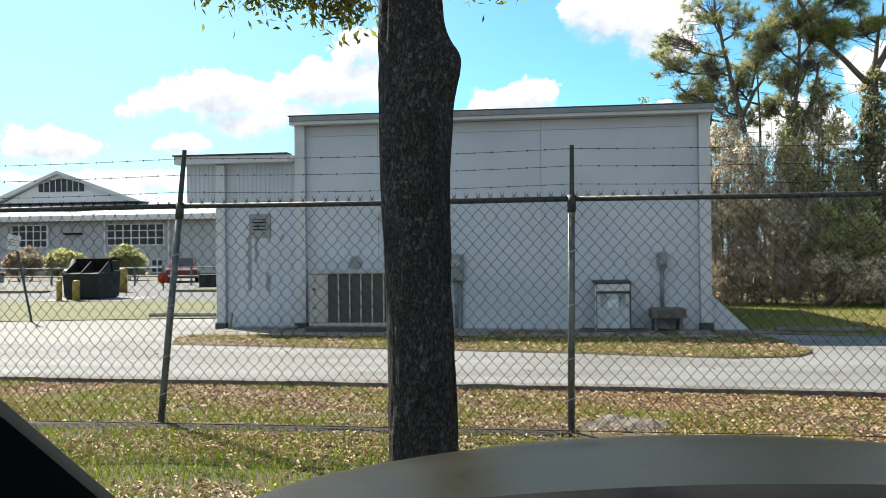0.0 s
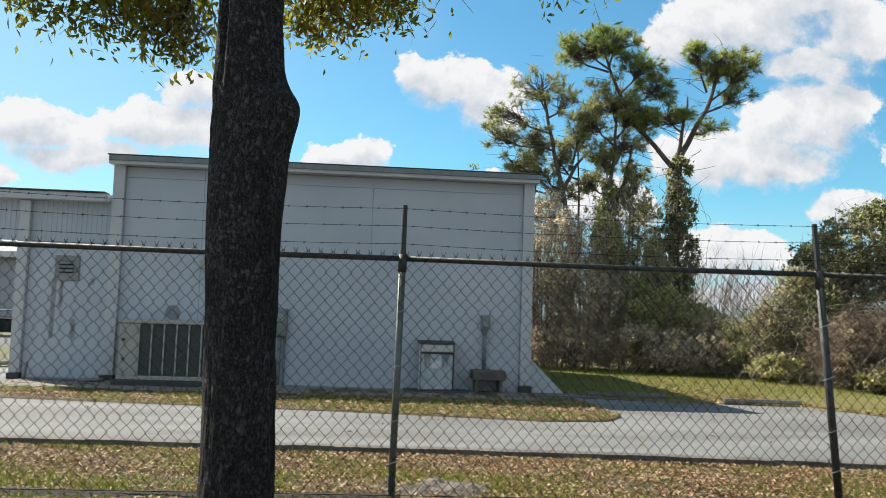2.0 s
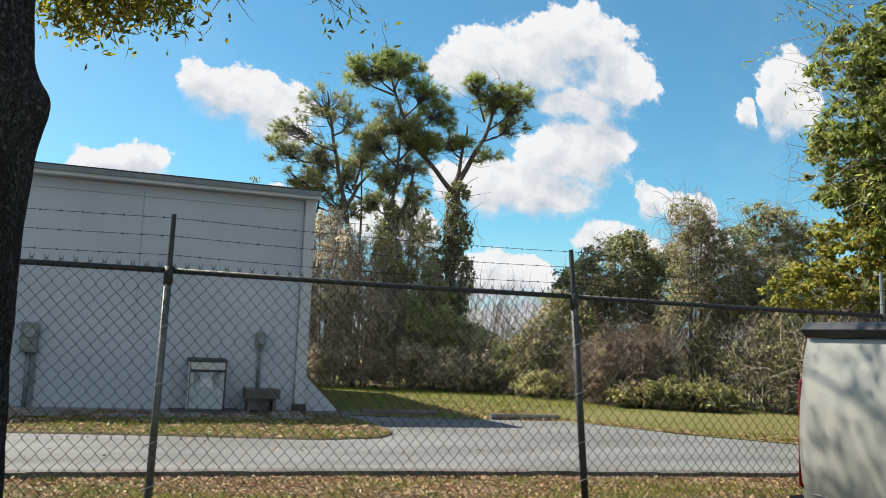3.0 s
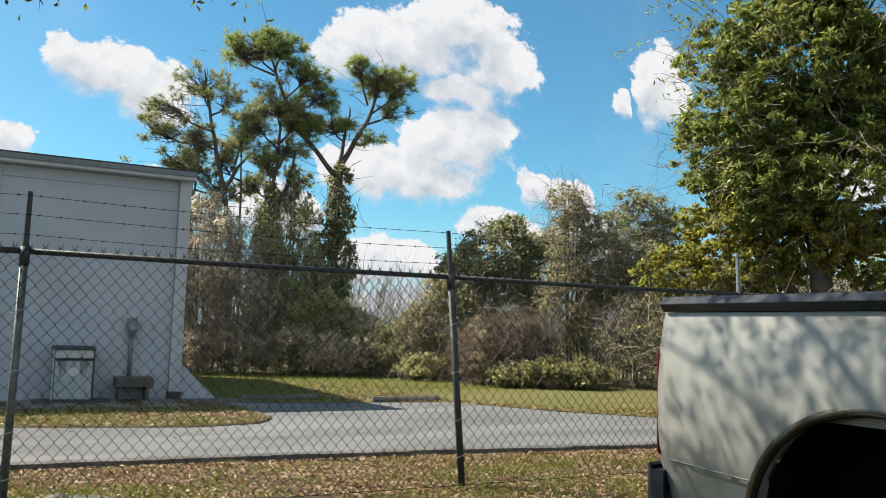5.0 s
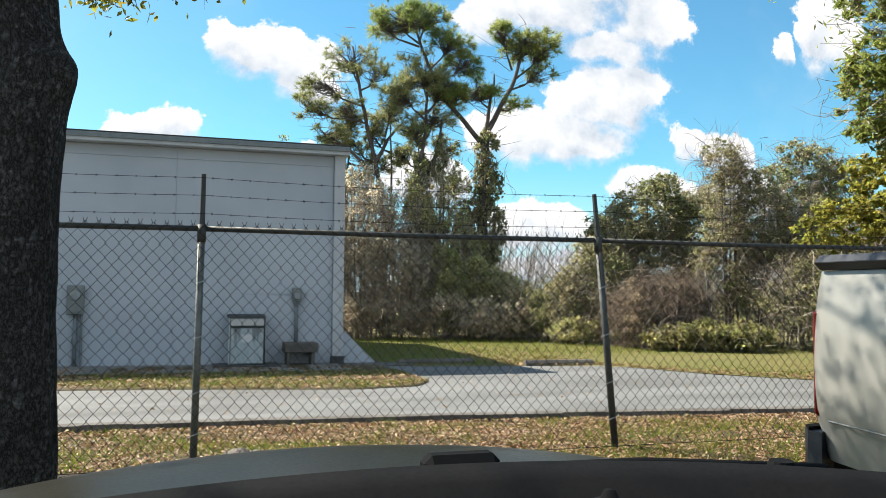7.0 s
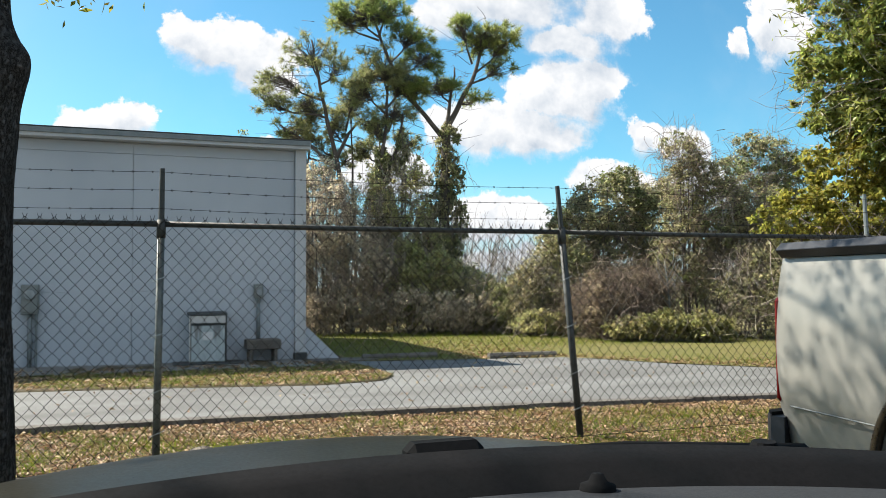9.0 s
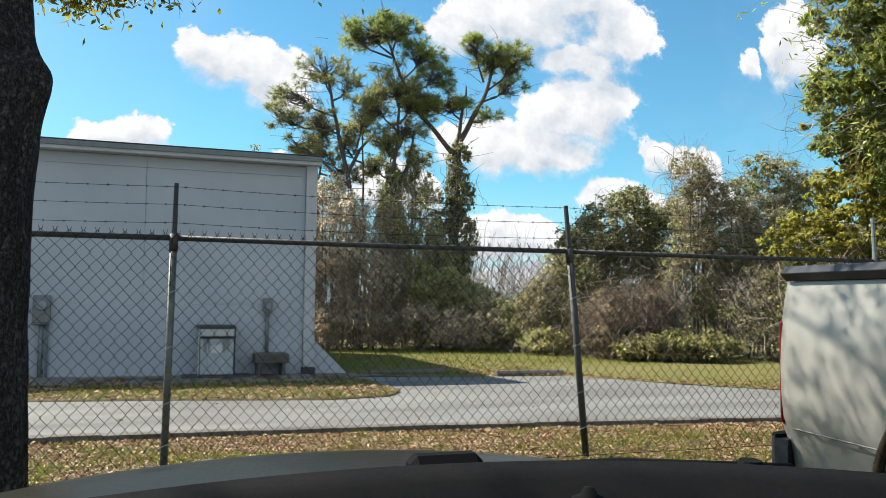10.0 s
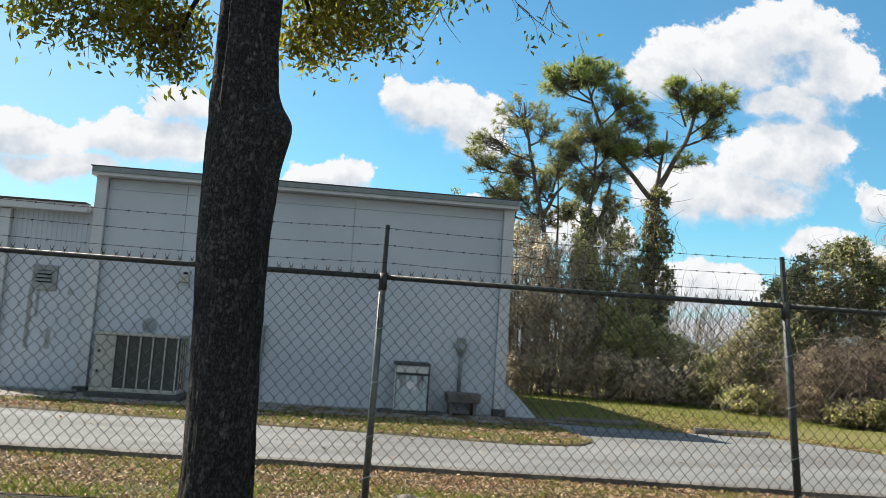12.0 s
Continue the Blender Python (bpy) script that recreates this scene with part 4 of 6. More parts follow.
    ex_e = ex_s + g.normal(size=ex_s.shape) * [0.14, 0.1, 0.06] + [0.06, 0, -0.16]
    tagged(part("twig_tangle", strips(np.concatenate([start, ex_s]), np.concatenate([end, ex_e]), 0.05, 0.0042, 13), TWIG, top), kind="stuff")


build_oak()


def needles(centres, aim, length, width, per, g):
    n = len(centres) * per
    c = np.repeat(centres, per, 0)
    d = unit(g.normal(size=(n, 3)) + np.repeat(aim, per, 0) * 0.8)
    s = unit(np.cross(d, g.normal(size=(n, 3)))) * width
    L = length * g.uniform(0.6, 1.2, (n, 1))
    return np.stack([c - s, c + s, c + d * L], 1).reshape(-1, 3), np.arange(n * 3).reshape(-1, 3)


def pine(label, stems, blobs, mat, tufts, seed, ivy=(), size=0.30):
    """stems: paths with a foot and a tip radius; blobs: where the needle tufts gather, each with the point its limb starts from."""
    g = np.random.default_rng(seed)
    top = thing("pine_tree", label, "tree", stems[0][0][0], group="pines behind the building")
    trunk = Shape()
    for path, r0, r1 in stems:
        m = len(path)
        fine = []
        for i in range(m - 1):
            a, b = Vector(path[i]), Vector(path[i + 1])
            for f in (0, 0.25, 0.5, 0.75):
                p = a.lerp(b, f)
                fine.append(p + Vector((noise.noise((p.z, seed, 0)), noise.noise((p.z, seed, 5)), 0)) * 0.10 * (1 if i + f > 0 else 0))
        fine.append(Vector(path[-1]))
        trunk.tube(fine, [r0 + (r1 - r0) * i / (len(fine) - 1) for i in range(len(fine))], 8)
    part("trunk", trunk, PINE_BARK, top, soft=True)
    limb_s, limb_e, cs, aims = [], [], [], []
    for b, root in blobs:
        c, r = Vector(b[:3]), Vector(root)
        mid = r.lerp(c, 0.55) + Vector((0, 0, -0.15))
        part("limb", Shape().tube([r, mid, c], [0.042, 0.030, 0.016], 5), PINE_BARK, top)
        k = max(8, int(tufts * (b[3] * b[4] * b[5]) ** 0.67 / sum((q[3] * q[4] * q[5]) ** 0.67 for q, _ in blobs)))
        at = clumped(k, [(*b[:3], b[3] * 1.1, b[4] * 1.1, b[5] * 1.1)], g, 0.12, 9)
        k = len(at)
        cs.append(at)
        aims.append(unit(at - np.array(b[:3]) + [0, 0, 0.25 * b[5]]))
        limb_e.append(at)
        limb_s.append(np.array(mid) + (np.array(b[:3]) - np.array(mid)) * g.uniform(0.1, 1.0, (k, 1)))
    bare = np.concatenate([np.array([p for path, _, _ in stems for p in path[1:]])] * 5)
    away = g.normal(size=bare.shape) * [0.75, 0.5, 0.28] + [0, 0, 0.25]
    limb_s.append(bare + g.normal(size=bare.shape) * [0.05, 0.05, 0.5])
    limb_e.append(limb_s[-1] + away)
    cs, aims = np.concatenate(cs), np.concatenate(aims)
    tagged(part("twig_tangle", strips(np.concatenate(limb_s), np.concatenate(limb_e), 0.12, 0.013, seed + 1), PINE_BARK, top), kind="stuff")
    tagged(part("crown", needles(cs, aims, size * 0.80, 0.0095, 22, g), mat, top), kind="stuff")
    if ivy:
        tagged(part("vine", turned_leaves(*sprays(int(ivy[1] * 1.6), ivy[0], g, 0.36, 36, hang=1.3), 0.11, 0.065, seed + 2, 1.2, 0.8), GREEN_LEAF, top, "dull green climbing vine"), kind="stuff")
        k = 500
        c = clumped(k, ivy[0], g, 0.3, 10)
        tagged(part("hanging_vine", strips(c, c + g.normal(size=c.shape) * [0.25, 0.25, 0.2] - [0, 0, 0.9], 0.12, 0.010, seed + 3), TWIG, top), kind="stuff")


def build_pines():
    y = 26.0
    fork = (12.85, y, 6.6)
    pine("tall pine forked high and wrapped in green vines",
         [([(12.75, y, -0.1), (12.75, y, 3.0), (12.8, y, 5.2), fork], 0.20, 0.15), ([fork, (13.3, y, 7.4), (13.75, y, 8.3), (14.1, y, 9.2), (14.3, y, 10.0)], 0.105, 0.035),
          ([fork, (13.0, y, 7.6), (13.15, y, 8.7)], 0.08, 0.03), ([(12.8, y, 6.2), (12.1, y, 7.0), (11.3, y, 7.8), (10.8, y, 8.8), (10.5, y, 9.7), (10.2, y, 10.3)], 0.09, 0.03)],
         [((14.15, y, 9.95, 0.85, 0.9, 0.55), (13.9, y, 8.6)), ((15.0, y, 9.75, 0.42, 0.6, 0.5), (13.9, y, 8.6)), ((13.45, y, 10.15, 0.38, 0.5, 0.4), (13.8, y, 8.9)), ((14.75, y, 8.9, 0.45, 0.5, 0.32), (13.7, y, 8.2)),
          ((9.8, y, 10.2, 0.9, 0.9, 0.50), (10.5, y, 9.5)), ((10.7, y, 10.45, 0.75, 0.8, 0.42), (10.5, y, 9.6)), ((9.15, y, 10.0, 0.35, 0.5, 0.35), (10.5, y, 9.4)), ((11.6, y, 9.7, 0.65, 0.7, 0.42), (10.9, y, 8.7)), ((12.15, y, 9.0, 0.6, 0.7, 0.38), (11.1, y, 8.3)),
          ((12.5, y, 8.1, 0.75, 0.8, 0.32), (13.0, y, 7.5)), ((11.6, y, 7.9, 0.6, 0.7, 0.35), (11.7, y, 7.4)), ((13.9, y, 7.75, 0.4, 0.5, 0.22), (13.4, y, 7.5))],
         NEEDLE, 1500, 21, ivy=([(12.75, y, 1.6, 0.85, 0.7, 1.6), (12.8, y, 3.4, 0.75, 0.6, 1.3), (12.9, y, 5.0, 0.55, 0.5, 0.9), (12.9, y, 6.2, 0.40, 0.35, 0.7), (12.1, y, 2.6, 0.5, 0.5, 1.8)], 16000))
    pine("slender leaning pine with a thin tan crown",
         [([(9.55, y + 1, -0.1), (9.6, y + 1, 3.5), (9.35, y + 1, 5.4), (8.9, y + 1, 7.2), (8.6, y + 1, 8.6), (8.45, y + 1, 9.5)], 0.11, 0.03),
          ([(9.3, y + 1, 5.6), (9.7, y + 1, 6.4), (10.2, y + 1, 7.0)], 0.07, 0.03), ([(9.3, y + 1, 5.2), (8.4, y + 1, 6.0), (7.4, y + 1, 6.6)], 0.06, 0.02)],
         [((8.4, y + 1, 9.0, 0.8, 0.8, 0.55), (8.7, y + 1, 8.2)), ((7.6, y + 1, 8.1, 0.7, 0.8, 0.45), (8.8, y + 1, 7.5)), ((9.3, y + 1, 8.6, 0.6, 0.7, 0.5), (8.7, y + 1, 8.0)), ((7.0, y + 1, 7.3, 0.7, 0.8, 0.4), (8.8, y + 1, 7.0)),
          ((8.2, y + 1, 7.4, 0.7, 0.7, 0.35), (9.0, y + 1, 6.9)), ((7.5, y + 1, 6.5, 0.7, 0.7, 0.35), (8.4, y + 1, 6.0)), ((9.8, y + 1, 7.6, 0.5, 0.6, 0.4), (9.6, y + 1, 6.5))],
         TAN_NEEDLE, 560, 22, size=0.26)
    pine("middle pine with yellowed needles behind the fork",
         [([(10.6, y, -0.1), (10.65, y, 3.0), (10.5, y, 5.0), (10.75, y, 6.8), (10.8, y, 8.4)], 0.11, 0.035), ([(10.55, y, 4.6), (11.1, y, 5.8), (11.3, y, 7.0)], 0.08, 0.03)],
         [((10.6, y, 8.5, 0.9, 0.9, 0.6), (10.8, y, 7.6)), ((10.0, y, 7.8, 0.7, 0.8, 0.5), (10.7, y, 7.0)), ((11.2, y, 8.0, 0.6, 0.7, 0.5), (10.8, y, 7.2)), ((11.0, y, 7.1, 0.7, 0.7, 0.35), (10.8, y, 6.4)), ((10.2, y, 6.6, 0.5, 0.6, 0.3), (10.7, y, 6.0))],
         TAN_NEEDLE, 640, 23, ivy=([(10.6, y, 2.4, 0.6, 0.5, 2.2), (10.6, y, 4.8, 0.34, 0.3, 1.3), (11.25, y, 5.6, 0.25, 0.25, 1.0)], 8000))
    for i, (x, lean, h) in enumerate(((8.6, -0.3, 6.6), (7.9, 0.1, 6.0), (11.6, 0.25, 6.4), (9.1, 0.2, 7.0), (10.1, -0.2, 7.4), (8.2, 0.35, 7.2), (11.2, -0.3, 6.8))):
        pine("bare thin pine pole with few needle tufts", [([(x, y + 1.5, -0.1), (x + lean * 0.4, y + 1.5, h * 0.5), (x + lean, y + 1.5, h)], 0.075, 0.02)],
             [((x + lean, y + 1.5, h, 0.45, 0.5, 0.35), (x + lean * 0.9, y + 1.5, h * 0.93)), ((x + lean + 0.5, y + 1.5, h * 0.8, 0.4, 0.4, 0.22), (x + lean * 0.8, y + 1.5, h * 0.78)), ((x + lean - 0.5, y + 1.5, h * 0.88, 0.4, 0.4, 0.22), (x + lean * 0.8, y + 1.5, h * 0.82))],
             TAN_NEEDLE, 200, 30 + i, size=0.24)


build_pines()


def shrub(name, label, category, blobs, leaf_mat, n_leaf, leaf, n_twig, twig_mat, seed, twig=0.010, foot=None, clump=0.16, group="", reach=0.7, strands=260):
    g = np.random.default_rng(seed)
    x = sum(b[0] for b in blobs) / len(blobs)
    y = sum(b[1] for b in blobs) / len(blobs)
    top = thing(name, label, category, (x, y, -0.05), group=group)
    knobs = []
    for b in blobs:
        d = unit(g.normal(size=(4, 3)) + [0, -0.2, 0.6])
        knobs += [(b[0] + q[0] * b[3] * 0.95, b[1] + q[1] * b[4] * 0.9, b[2] + q[2] * b[5], b[3] * w, b[4] * w, b[5] * w) for q, w in zip(d, g.uniform(0.22, 0.45, 4))]
    for b in blobs:
        f = Vector(foot or (b[0] * 0.8 + x * 0.2, b[1], -0.1))
        e = Vector((b[0], b[1], b[2] + 0.5 * b[5]))
        for k in range(3):
            o = Vector(g.normal(size=3)) * 0.25 * min(b[3], 1.2)
            part("stem", Shape().tube([f + Vector((o.x, o.y, 0)) * 0.4, f.lerp(e, 0.5) + o, e + o * 1.5], [0.03, 0.02, 0.008], 5), PINE_BARK, top)
    if n_twig:
        c = clumped(int(n_twig * 0.3), blobs, g, 0.3, 12)
        d = g.normal(size=c.shape) * [0.35, 0.35, 0.3] * reach + [0, 0, 0.10]
        tagged(part("twig_tangle", strips(c - d, c + d, 0.14, twig * 0.8, seed + 1, 5), twig_mat, top), kind="stuff")
    if n_leaf:
        tagged(part("foliage", turned_leaves(*sprays(int(n_leaf * (1.7 if name == "vine_thicket" else 2.8)), blobs + knobs, g, clump * 3.4, 36, hang=1.3 if name == "vine_thicket" else 0.75), leaf * 0.95, leaf * 0.52, seed + 2, 1.3), leaf_mat, top), kind="stuff")
    if strands:
        c, out = sprays(int(strands * (2.2 if name == "vine_thicket" else 0.5)), blobs, g, 0.30, 5)
        d = g.normal(size=c.shape) * [0.16, 0.16, 0.12] + [0, 0, 0.42]
        tagged(part("hanging_vine", strips(c - d, c + d, 0.14, 0.008, seed + 3, 5), PALE_VINE, top, "pale dry hanging vines"), kind="stuff")
    return top


def build_thicket():
    G = "thicket behind the lawn"
    shrub("vine_thicket", "tall brown tangle of dry vines beside the pines", "shrub", [(8.1, 25.2, 1.4, 1.2, 1.0, 1.5), (8.8, 25.4, 3.4, 0.8, 0.7, 1.5), (9.5, 25.2, 2.4, 0.9, 0.8, 1.7), (7.4, 25.4, 2.8, 0.8, 0.8, 1.8), (8.2, 25.4, 4.2, 0.7, 0.6, 0.9)], LIT_TAN_LEAF, 11000, 0.095, 1400, BROWN_TWIG, 41, group=G, strands=400)
    shrub("vine_thicket", "brown and green vine tangle under the middle pine", "shrub", [(10.7, 24.8, 1.3, 1.1, 0.9, 1.4), (11.4, 25.0, 2.6, 0.9, 0.7, 1.3), (10.2, 25.0, 3.4, 0.7, 0.6, 1.5), (11.3, 25.2, 4.4, 0.4, 0.4, 1.0)], LIT_OLIVE_LEAF, 9500, 0.10, 1000, BROWN_TWIG, 42, group=G, strands=500)
    shrub("shrub", "dull green shrub hung with dead vines", "shrub", [(13.7, 24.5, 0.5, 1.1, 0.9, 0.85), (12.6, 24.2, 0.9, 1.0, 0.8, 1.1)], LIT_OLIVE_LEAF, 8000, 0.10, 1600, BROWN_TWIG, 43, group=G)
    shrub("shrub", "low rusty brown brush at the lawn edge", "shrub", [(7.2, 23.5, 0.4, 1.0, 0.5, 0.5), (8.8, 23.5, 0.45, 1.2, 0.5, 0.6), (10.6, 23.1, 0.45, 1.3, 0.5, 0.65), (12.2, 22.3, 0.45, 1.2, 0.5, 0.6)], LIT_TAN_LEAF, 7500, 0.085, 1800, BROWN_TWIG, 44, group=G)
    shrub("shrub", "dense olive-green shrub with grey twigs", "shrub", [(13.9, 21.6, 0.9, 1.2, 0.9, 1.1), (14.6, 21.0, 1.5, 1.2, 1.0, 1.3), (13.2, 22.3, 0.6, 0.9, 0.7, 0.7)], GREEN_LEAF, 14000, 0.085, 3200, TWIG, 45, group=G)
    shrub("broad_tree", "broad dull green tree with a twiggy crown", "tree", [(16.4, 21.4, 3.6, 1.2, 1.2, 1.1), (15.4, 21.6, 2.8, 1.0, 1.0, 0.9), (17.5, 21.0, 3.2, 1.2, 1.2, 1.1), (16.4, 21.0, 1.8, 1.6, 1.0, 1.3)], GREEN_LEAF, 22000, 0.10, 3600, TWIG, 46, group=G)
    shrub("shrub", "purplish brown mound of dead vines", "shrub", [(14.75, 18.9, 0.7, 1.0, 0.9, 0.85), (15.35, 18.6, 0.9, 0.8, 0.7, 0.85)], BROWN_LEAF, 2600, 0.07, 11000, BROWN_TWIG, 47, twig=0.010, group=G)
    shrub("snag_tree", "leaning dead tree draped in brown vines", "tree", [(16.75, 18.6, 4.75, 0.55, 0.5, 0.65), (17.1, 18.5, 4.0, 0.65, 0.5, 0.8), (17.7, 18.3, 3.3, 0.8, 0.7, 1.0), (18.4, 18.0, 2.6, 0.9, 0.8, 1.2), (17.1, 18.8, 2.2, 1.1, 0.8, 1.5)], GREEN_LEAF, 11000, 0.085, 4500, BROWN_TWIG, 48, twig=0.010, group=G, strands=700)
    shrub("shrub", "yellow-green tall grass clump at the lawn edge", "grass clump", [(15.4, 17.3, 0.2, 0.7, 0.5, 0.42), (16.1, 16.8, 0.2, 0.7, 0.5, 0.42), (14.5, 17.8, 0.12, 0.7, 0.4, 0.28)], STRAW, 5600, 0.13, 500, TWIG, 49, strands=0, group=G)
    shrub("shrub", "tangle of grey-green brush and bare twigs", "shrub", [(17.8, 16.9, 1.1, 1.0, 0.9, 1.2), (18.7, 16.2, 1.2, 1.0, 0.9, 1.3), (19.6, 15.4, 1.0, 1.1, 0.9, 1.2)], GREEN_LEAF, 11000, 0.08, 5000, TWIG, 50, twig=0.009, group=G)
    shrub("broad_tree", "thin grey-green tree beyond the thicket", "tree", [(20.6, 19.8, 4.9, 1.0, 1.0, 0.8), (21.4, 19.4, 4.2, 1.0, 1.0, 0.9), (20.2, 19.8, 3.8, 0.9, 0.9, 0.8)], GREEN_LEAF, 6500, 0.10, 2600, TWIG, 51, group=G)
    shrub("shrub", "green leafy thicket behind the fence", "shrub", [(19.4, 17.6, 2.2, 1.4, 1.2, 1.3), (20.8, 16.6, 2.0, 1.4, 1.2, 1.5), (18.3, 18.6, 1.6, 1.2, 1.0, 1.3)], GREEN_LEAF, 16000, 0.10, 3000, TWIG, 52, group=G)
    # front layer of vines added to brighten the dark thicket by its leaf colour
    shrub("vine_thicket", "pale tan curtain of dry hanging vines", "shrub", [(8.1, 24.3, 1.3, 1.2, 0.5, 1.3), (9.6, 24.1, 1.6, 1.0, 0.4, 1.5), (7.3, 24.5, 2.6, 0.7, 0.4, 1.7), (8.7, 24.5, 3.3, 0.8, 0.4, 1.1)], LIT_TAN_LEAF, 9000, 0.095, 800, BROWN_TWIG, 53, group=G, strands=420)
    shrub("shrub", "leafy olive shrub at the foot of the pines", "shrub", [(11.2, 23.6, 0.9, 1.0, 0.5, 0.9), (12.8, 23.2, 0.8, 1.0, 0.6, 0.9), (11.9, 23.6, 1.5, 0.7, 0.4, 0.9), (13.6, 20.6, 0.25, 1.0, 0.45, 0.38)], LIT_OLIVE_LEAF, 9500, 0.085, 1200, TWIG, 54, group=G)
    sap = Shape()
    g = np.random.default_rng(9)
    sap.tube([(15.85, 17.9, -0.1), (15.88, 17.9, 0.7), (15.83, 17.9, 1.3), (15.75, 17.9, 1.9)], [0.035, 0.028, 0.02, 0.008], 6)
    for i in range(11):
        z = 0.7 + 0.1 * i
        s = -1 if i % 2 else 1
        a = Vector((15.86, 17.9, z))
        sap.tube([a, a + Vector((s * 0.2, 0.05, 0.25)), a + Vector((s * 0.32 + g.normal() * 0.06, 0.05, 0.55))], [0.014, 0.010, 0.004], 4)
    single("sapling", sap, PIPE, "bare pale sapling before the brush", "tree", soft=True)
    # the wood goes on behind, to close the horizon
    g = np.random.default_rng(77)
    for label, spots, mat, n, seed in (("far edge of a dull green wood", [(x, 34 + 3 * math.sin(x), 0.5, 2.6, 1.5, 0.9 + 0.3 * math.sin(x * 1.7)) for x in range(4, 44, 4)], GREEN_LEAF, 26000, 61),
                                       ("far edge of a brownish wood", [(24 + i * 1.6, 19 - i * 1.4, 2.0, 2.0, 1.6, 2.2) for i in range(9)], GREEN_LEAF, 24000, 62)):
        tagged(part("woods", leaves(clumped(n, spots, g, 0.35, 24), 0.2, 0.12, 0.2, seed), mat), label, "woods", kind="stuff")
    tagged(part("woods", strips(*(lambda c, d: (c - d, c + d))(clumped(5000, [(x, 33, 2.0, 2.2, 1.0, 2.0) for x in range(4, 44, 3)], g, 0.5, 10), g.normal(size=(1, 3)) * 0.1 + [0, 0, 0.7]), 0.25, 0.012, 63), TWIG), "thin bare saplings of a far wood", "woods", kind="stuff")


build_thicket()


def build_right_tree():
    g = np.random.default_rng(70)
    top = thing("laurel_tree", "large yellow-green broadleaf tree beyond the fence", "tree", (14.3, 8.4, 0))
    stems = Shape()
    base = Vector((14.3, 8.6, -0.1))
    stems.tube([base, base + Vector((0, 0, 1.6)), base + Vector((-0.2, 0, 3.0)), base + Vector((-0.1, 0, 5.5))], [0.22, 0.18, 0.14, 0.06], 10)
    blobs = [(13.4, 9.3, 4.6, 1.0, 1.1, 0.9), (13.9, 8.6, 5.6, 1.3, 1.3, 1.0), (13.3, 9.6, 5.8, 0.7, 0.8, 0.7), (14.2, 9.0, 4.7, 1.1, 1.0, 0.9), (13.0, 9.5, 4.2, 0.75, 0.8, 0.7), (13.6, 9.2, 3.7, 0.8, 0.8, 0.6), (14.6, 8.2, 3.8, 1.6, 1.3, 1.2), (13.4, 8.8, 3.5, 0.8, 0.8, 0.6), (14.8, 8.0, 6.6, 1.6, 1.5, 1.2), (15.4, 7.6, 5.0, 1.5, 1.4, 1.3), (13.9, 8.8, 6.9, 1.0, 1.0, 0.8)]
    low = [(13.3, 9.6, 3.1, 0.8, 0.8, 0.5), (13.5, 9.4, 2.4, 1.0, 0.8, 0.55), (14.2, 8.6, 2.9, 0.9, 0.8, 0.55), (15.0, 8.0, 2.6, 1.0, 0.9, 0.6), (12.6, 10.0, 2.3, 0.7, 0.7, 0.4)]
    for b in blobs + low:
        r = base + Vector((0, 0, max(0.8, b[2] - 1.6)))
        c = Vector(b[:3])
        part("limb", Shape().tube([r, r.lerp(c, 0.5) + Vector((0, 0, 0.2)), c], [0.07, 0.045, 0.015], 6), TWIG, top, soft=True)
    part("trunk", stems, TWIG, top, soft=True)
    tagged(part("crown", turned_leaves(*sprays(135000, blobs, g, 0.50, 50), 0.14, 0.042, 71, 1.2, 0.6), LAUREL_LEAF, top), kind="stuff")
    c = clumped(2600, blobs, g, 0.25, 8)
    d = unit(c - np.array([14.2, 8.4, 4.5])) * 0.22 + g.normal(size=c.shape) * 0.14
    # long bare shoots on the open side, with a few leaves at their tips
    root = np.array([(12.6, 9.2, 4.9), (12.5, 9.3, 5.6), (12.5, 9.3, 6.4)])[g.integers(0, 3, 46)] + g.normal(size=(46, 3)) * [0.1, 0.2, 0.35]
    tip = root + np.stack([-g.uniform(0.35, 1.05, 46), g.normal(0, 0.3, 46), g.normal(0.05, 0.35, 46)], 1)
    tagged(part("twig_tangle", strips(np.concatenate([c - d * 0.5, root]), np.concatenate([c + d, tip]), 0.05, 0.006, 72), TWIG, top), kind="stuff")
    few = root[:, None] + (tip - root)[:, None] * g.uniform(0.45, 1.0, (46, 7, 1)) + g.normal(size=(46, 7, 3)) * 0.04
    few = few.reshape(-1, 3)
    tagged(part("shoot_leaves", turned_leaves(few, g.normal(size=few.shape), 0.13, 0.035, 75, 0.8, 0.6), LAUREL_LEAF, top), kind="stuff")
    under = thing("cedar_shrub", "golden olive shrub under the large tree", "shrub", (13.8, 9.0, 0))
    for b in low:
        part("stem", Shape().tube([(b[0], b[1], -0.1), (b[0] + 0.1, b[1], b[2] * 0.6), b[:3]], [0.05, 0.03, 0.01], 5), TWIG, under)
    tagged(part("foliage", turned_leaves(*sprays(66000, low, g, 0.36, 60), 0.085, 0.040, 73, 1.2, 0.1), YELLOW_LEAF, under, "fine golden olive sprays"), kind="stuff")
    c = clumped(1500, [(14.5, 9.6, 1.2, 2.4, 1.2, 1.3)], g, 0.3, 10)
    d = g.normal(size=c.shape) * [0.3, 0.3, 0.35]
    tagged(part("twig_tangle", strips(c - d, c + d, 0.1, 0.007, 74), TWIG, under), kind="stuff")


build_right_tree()


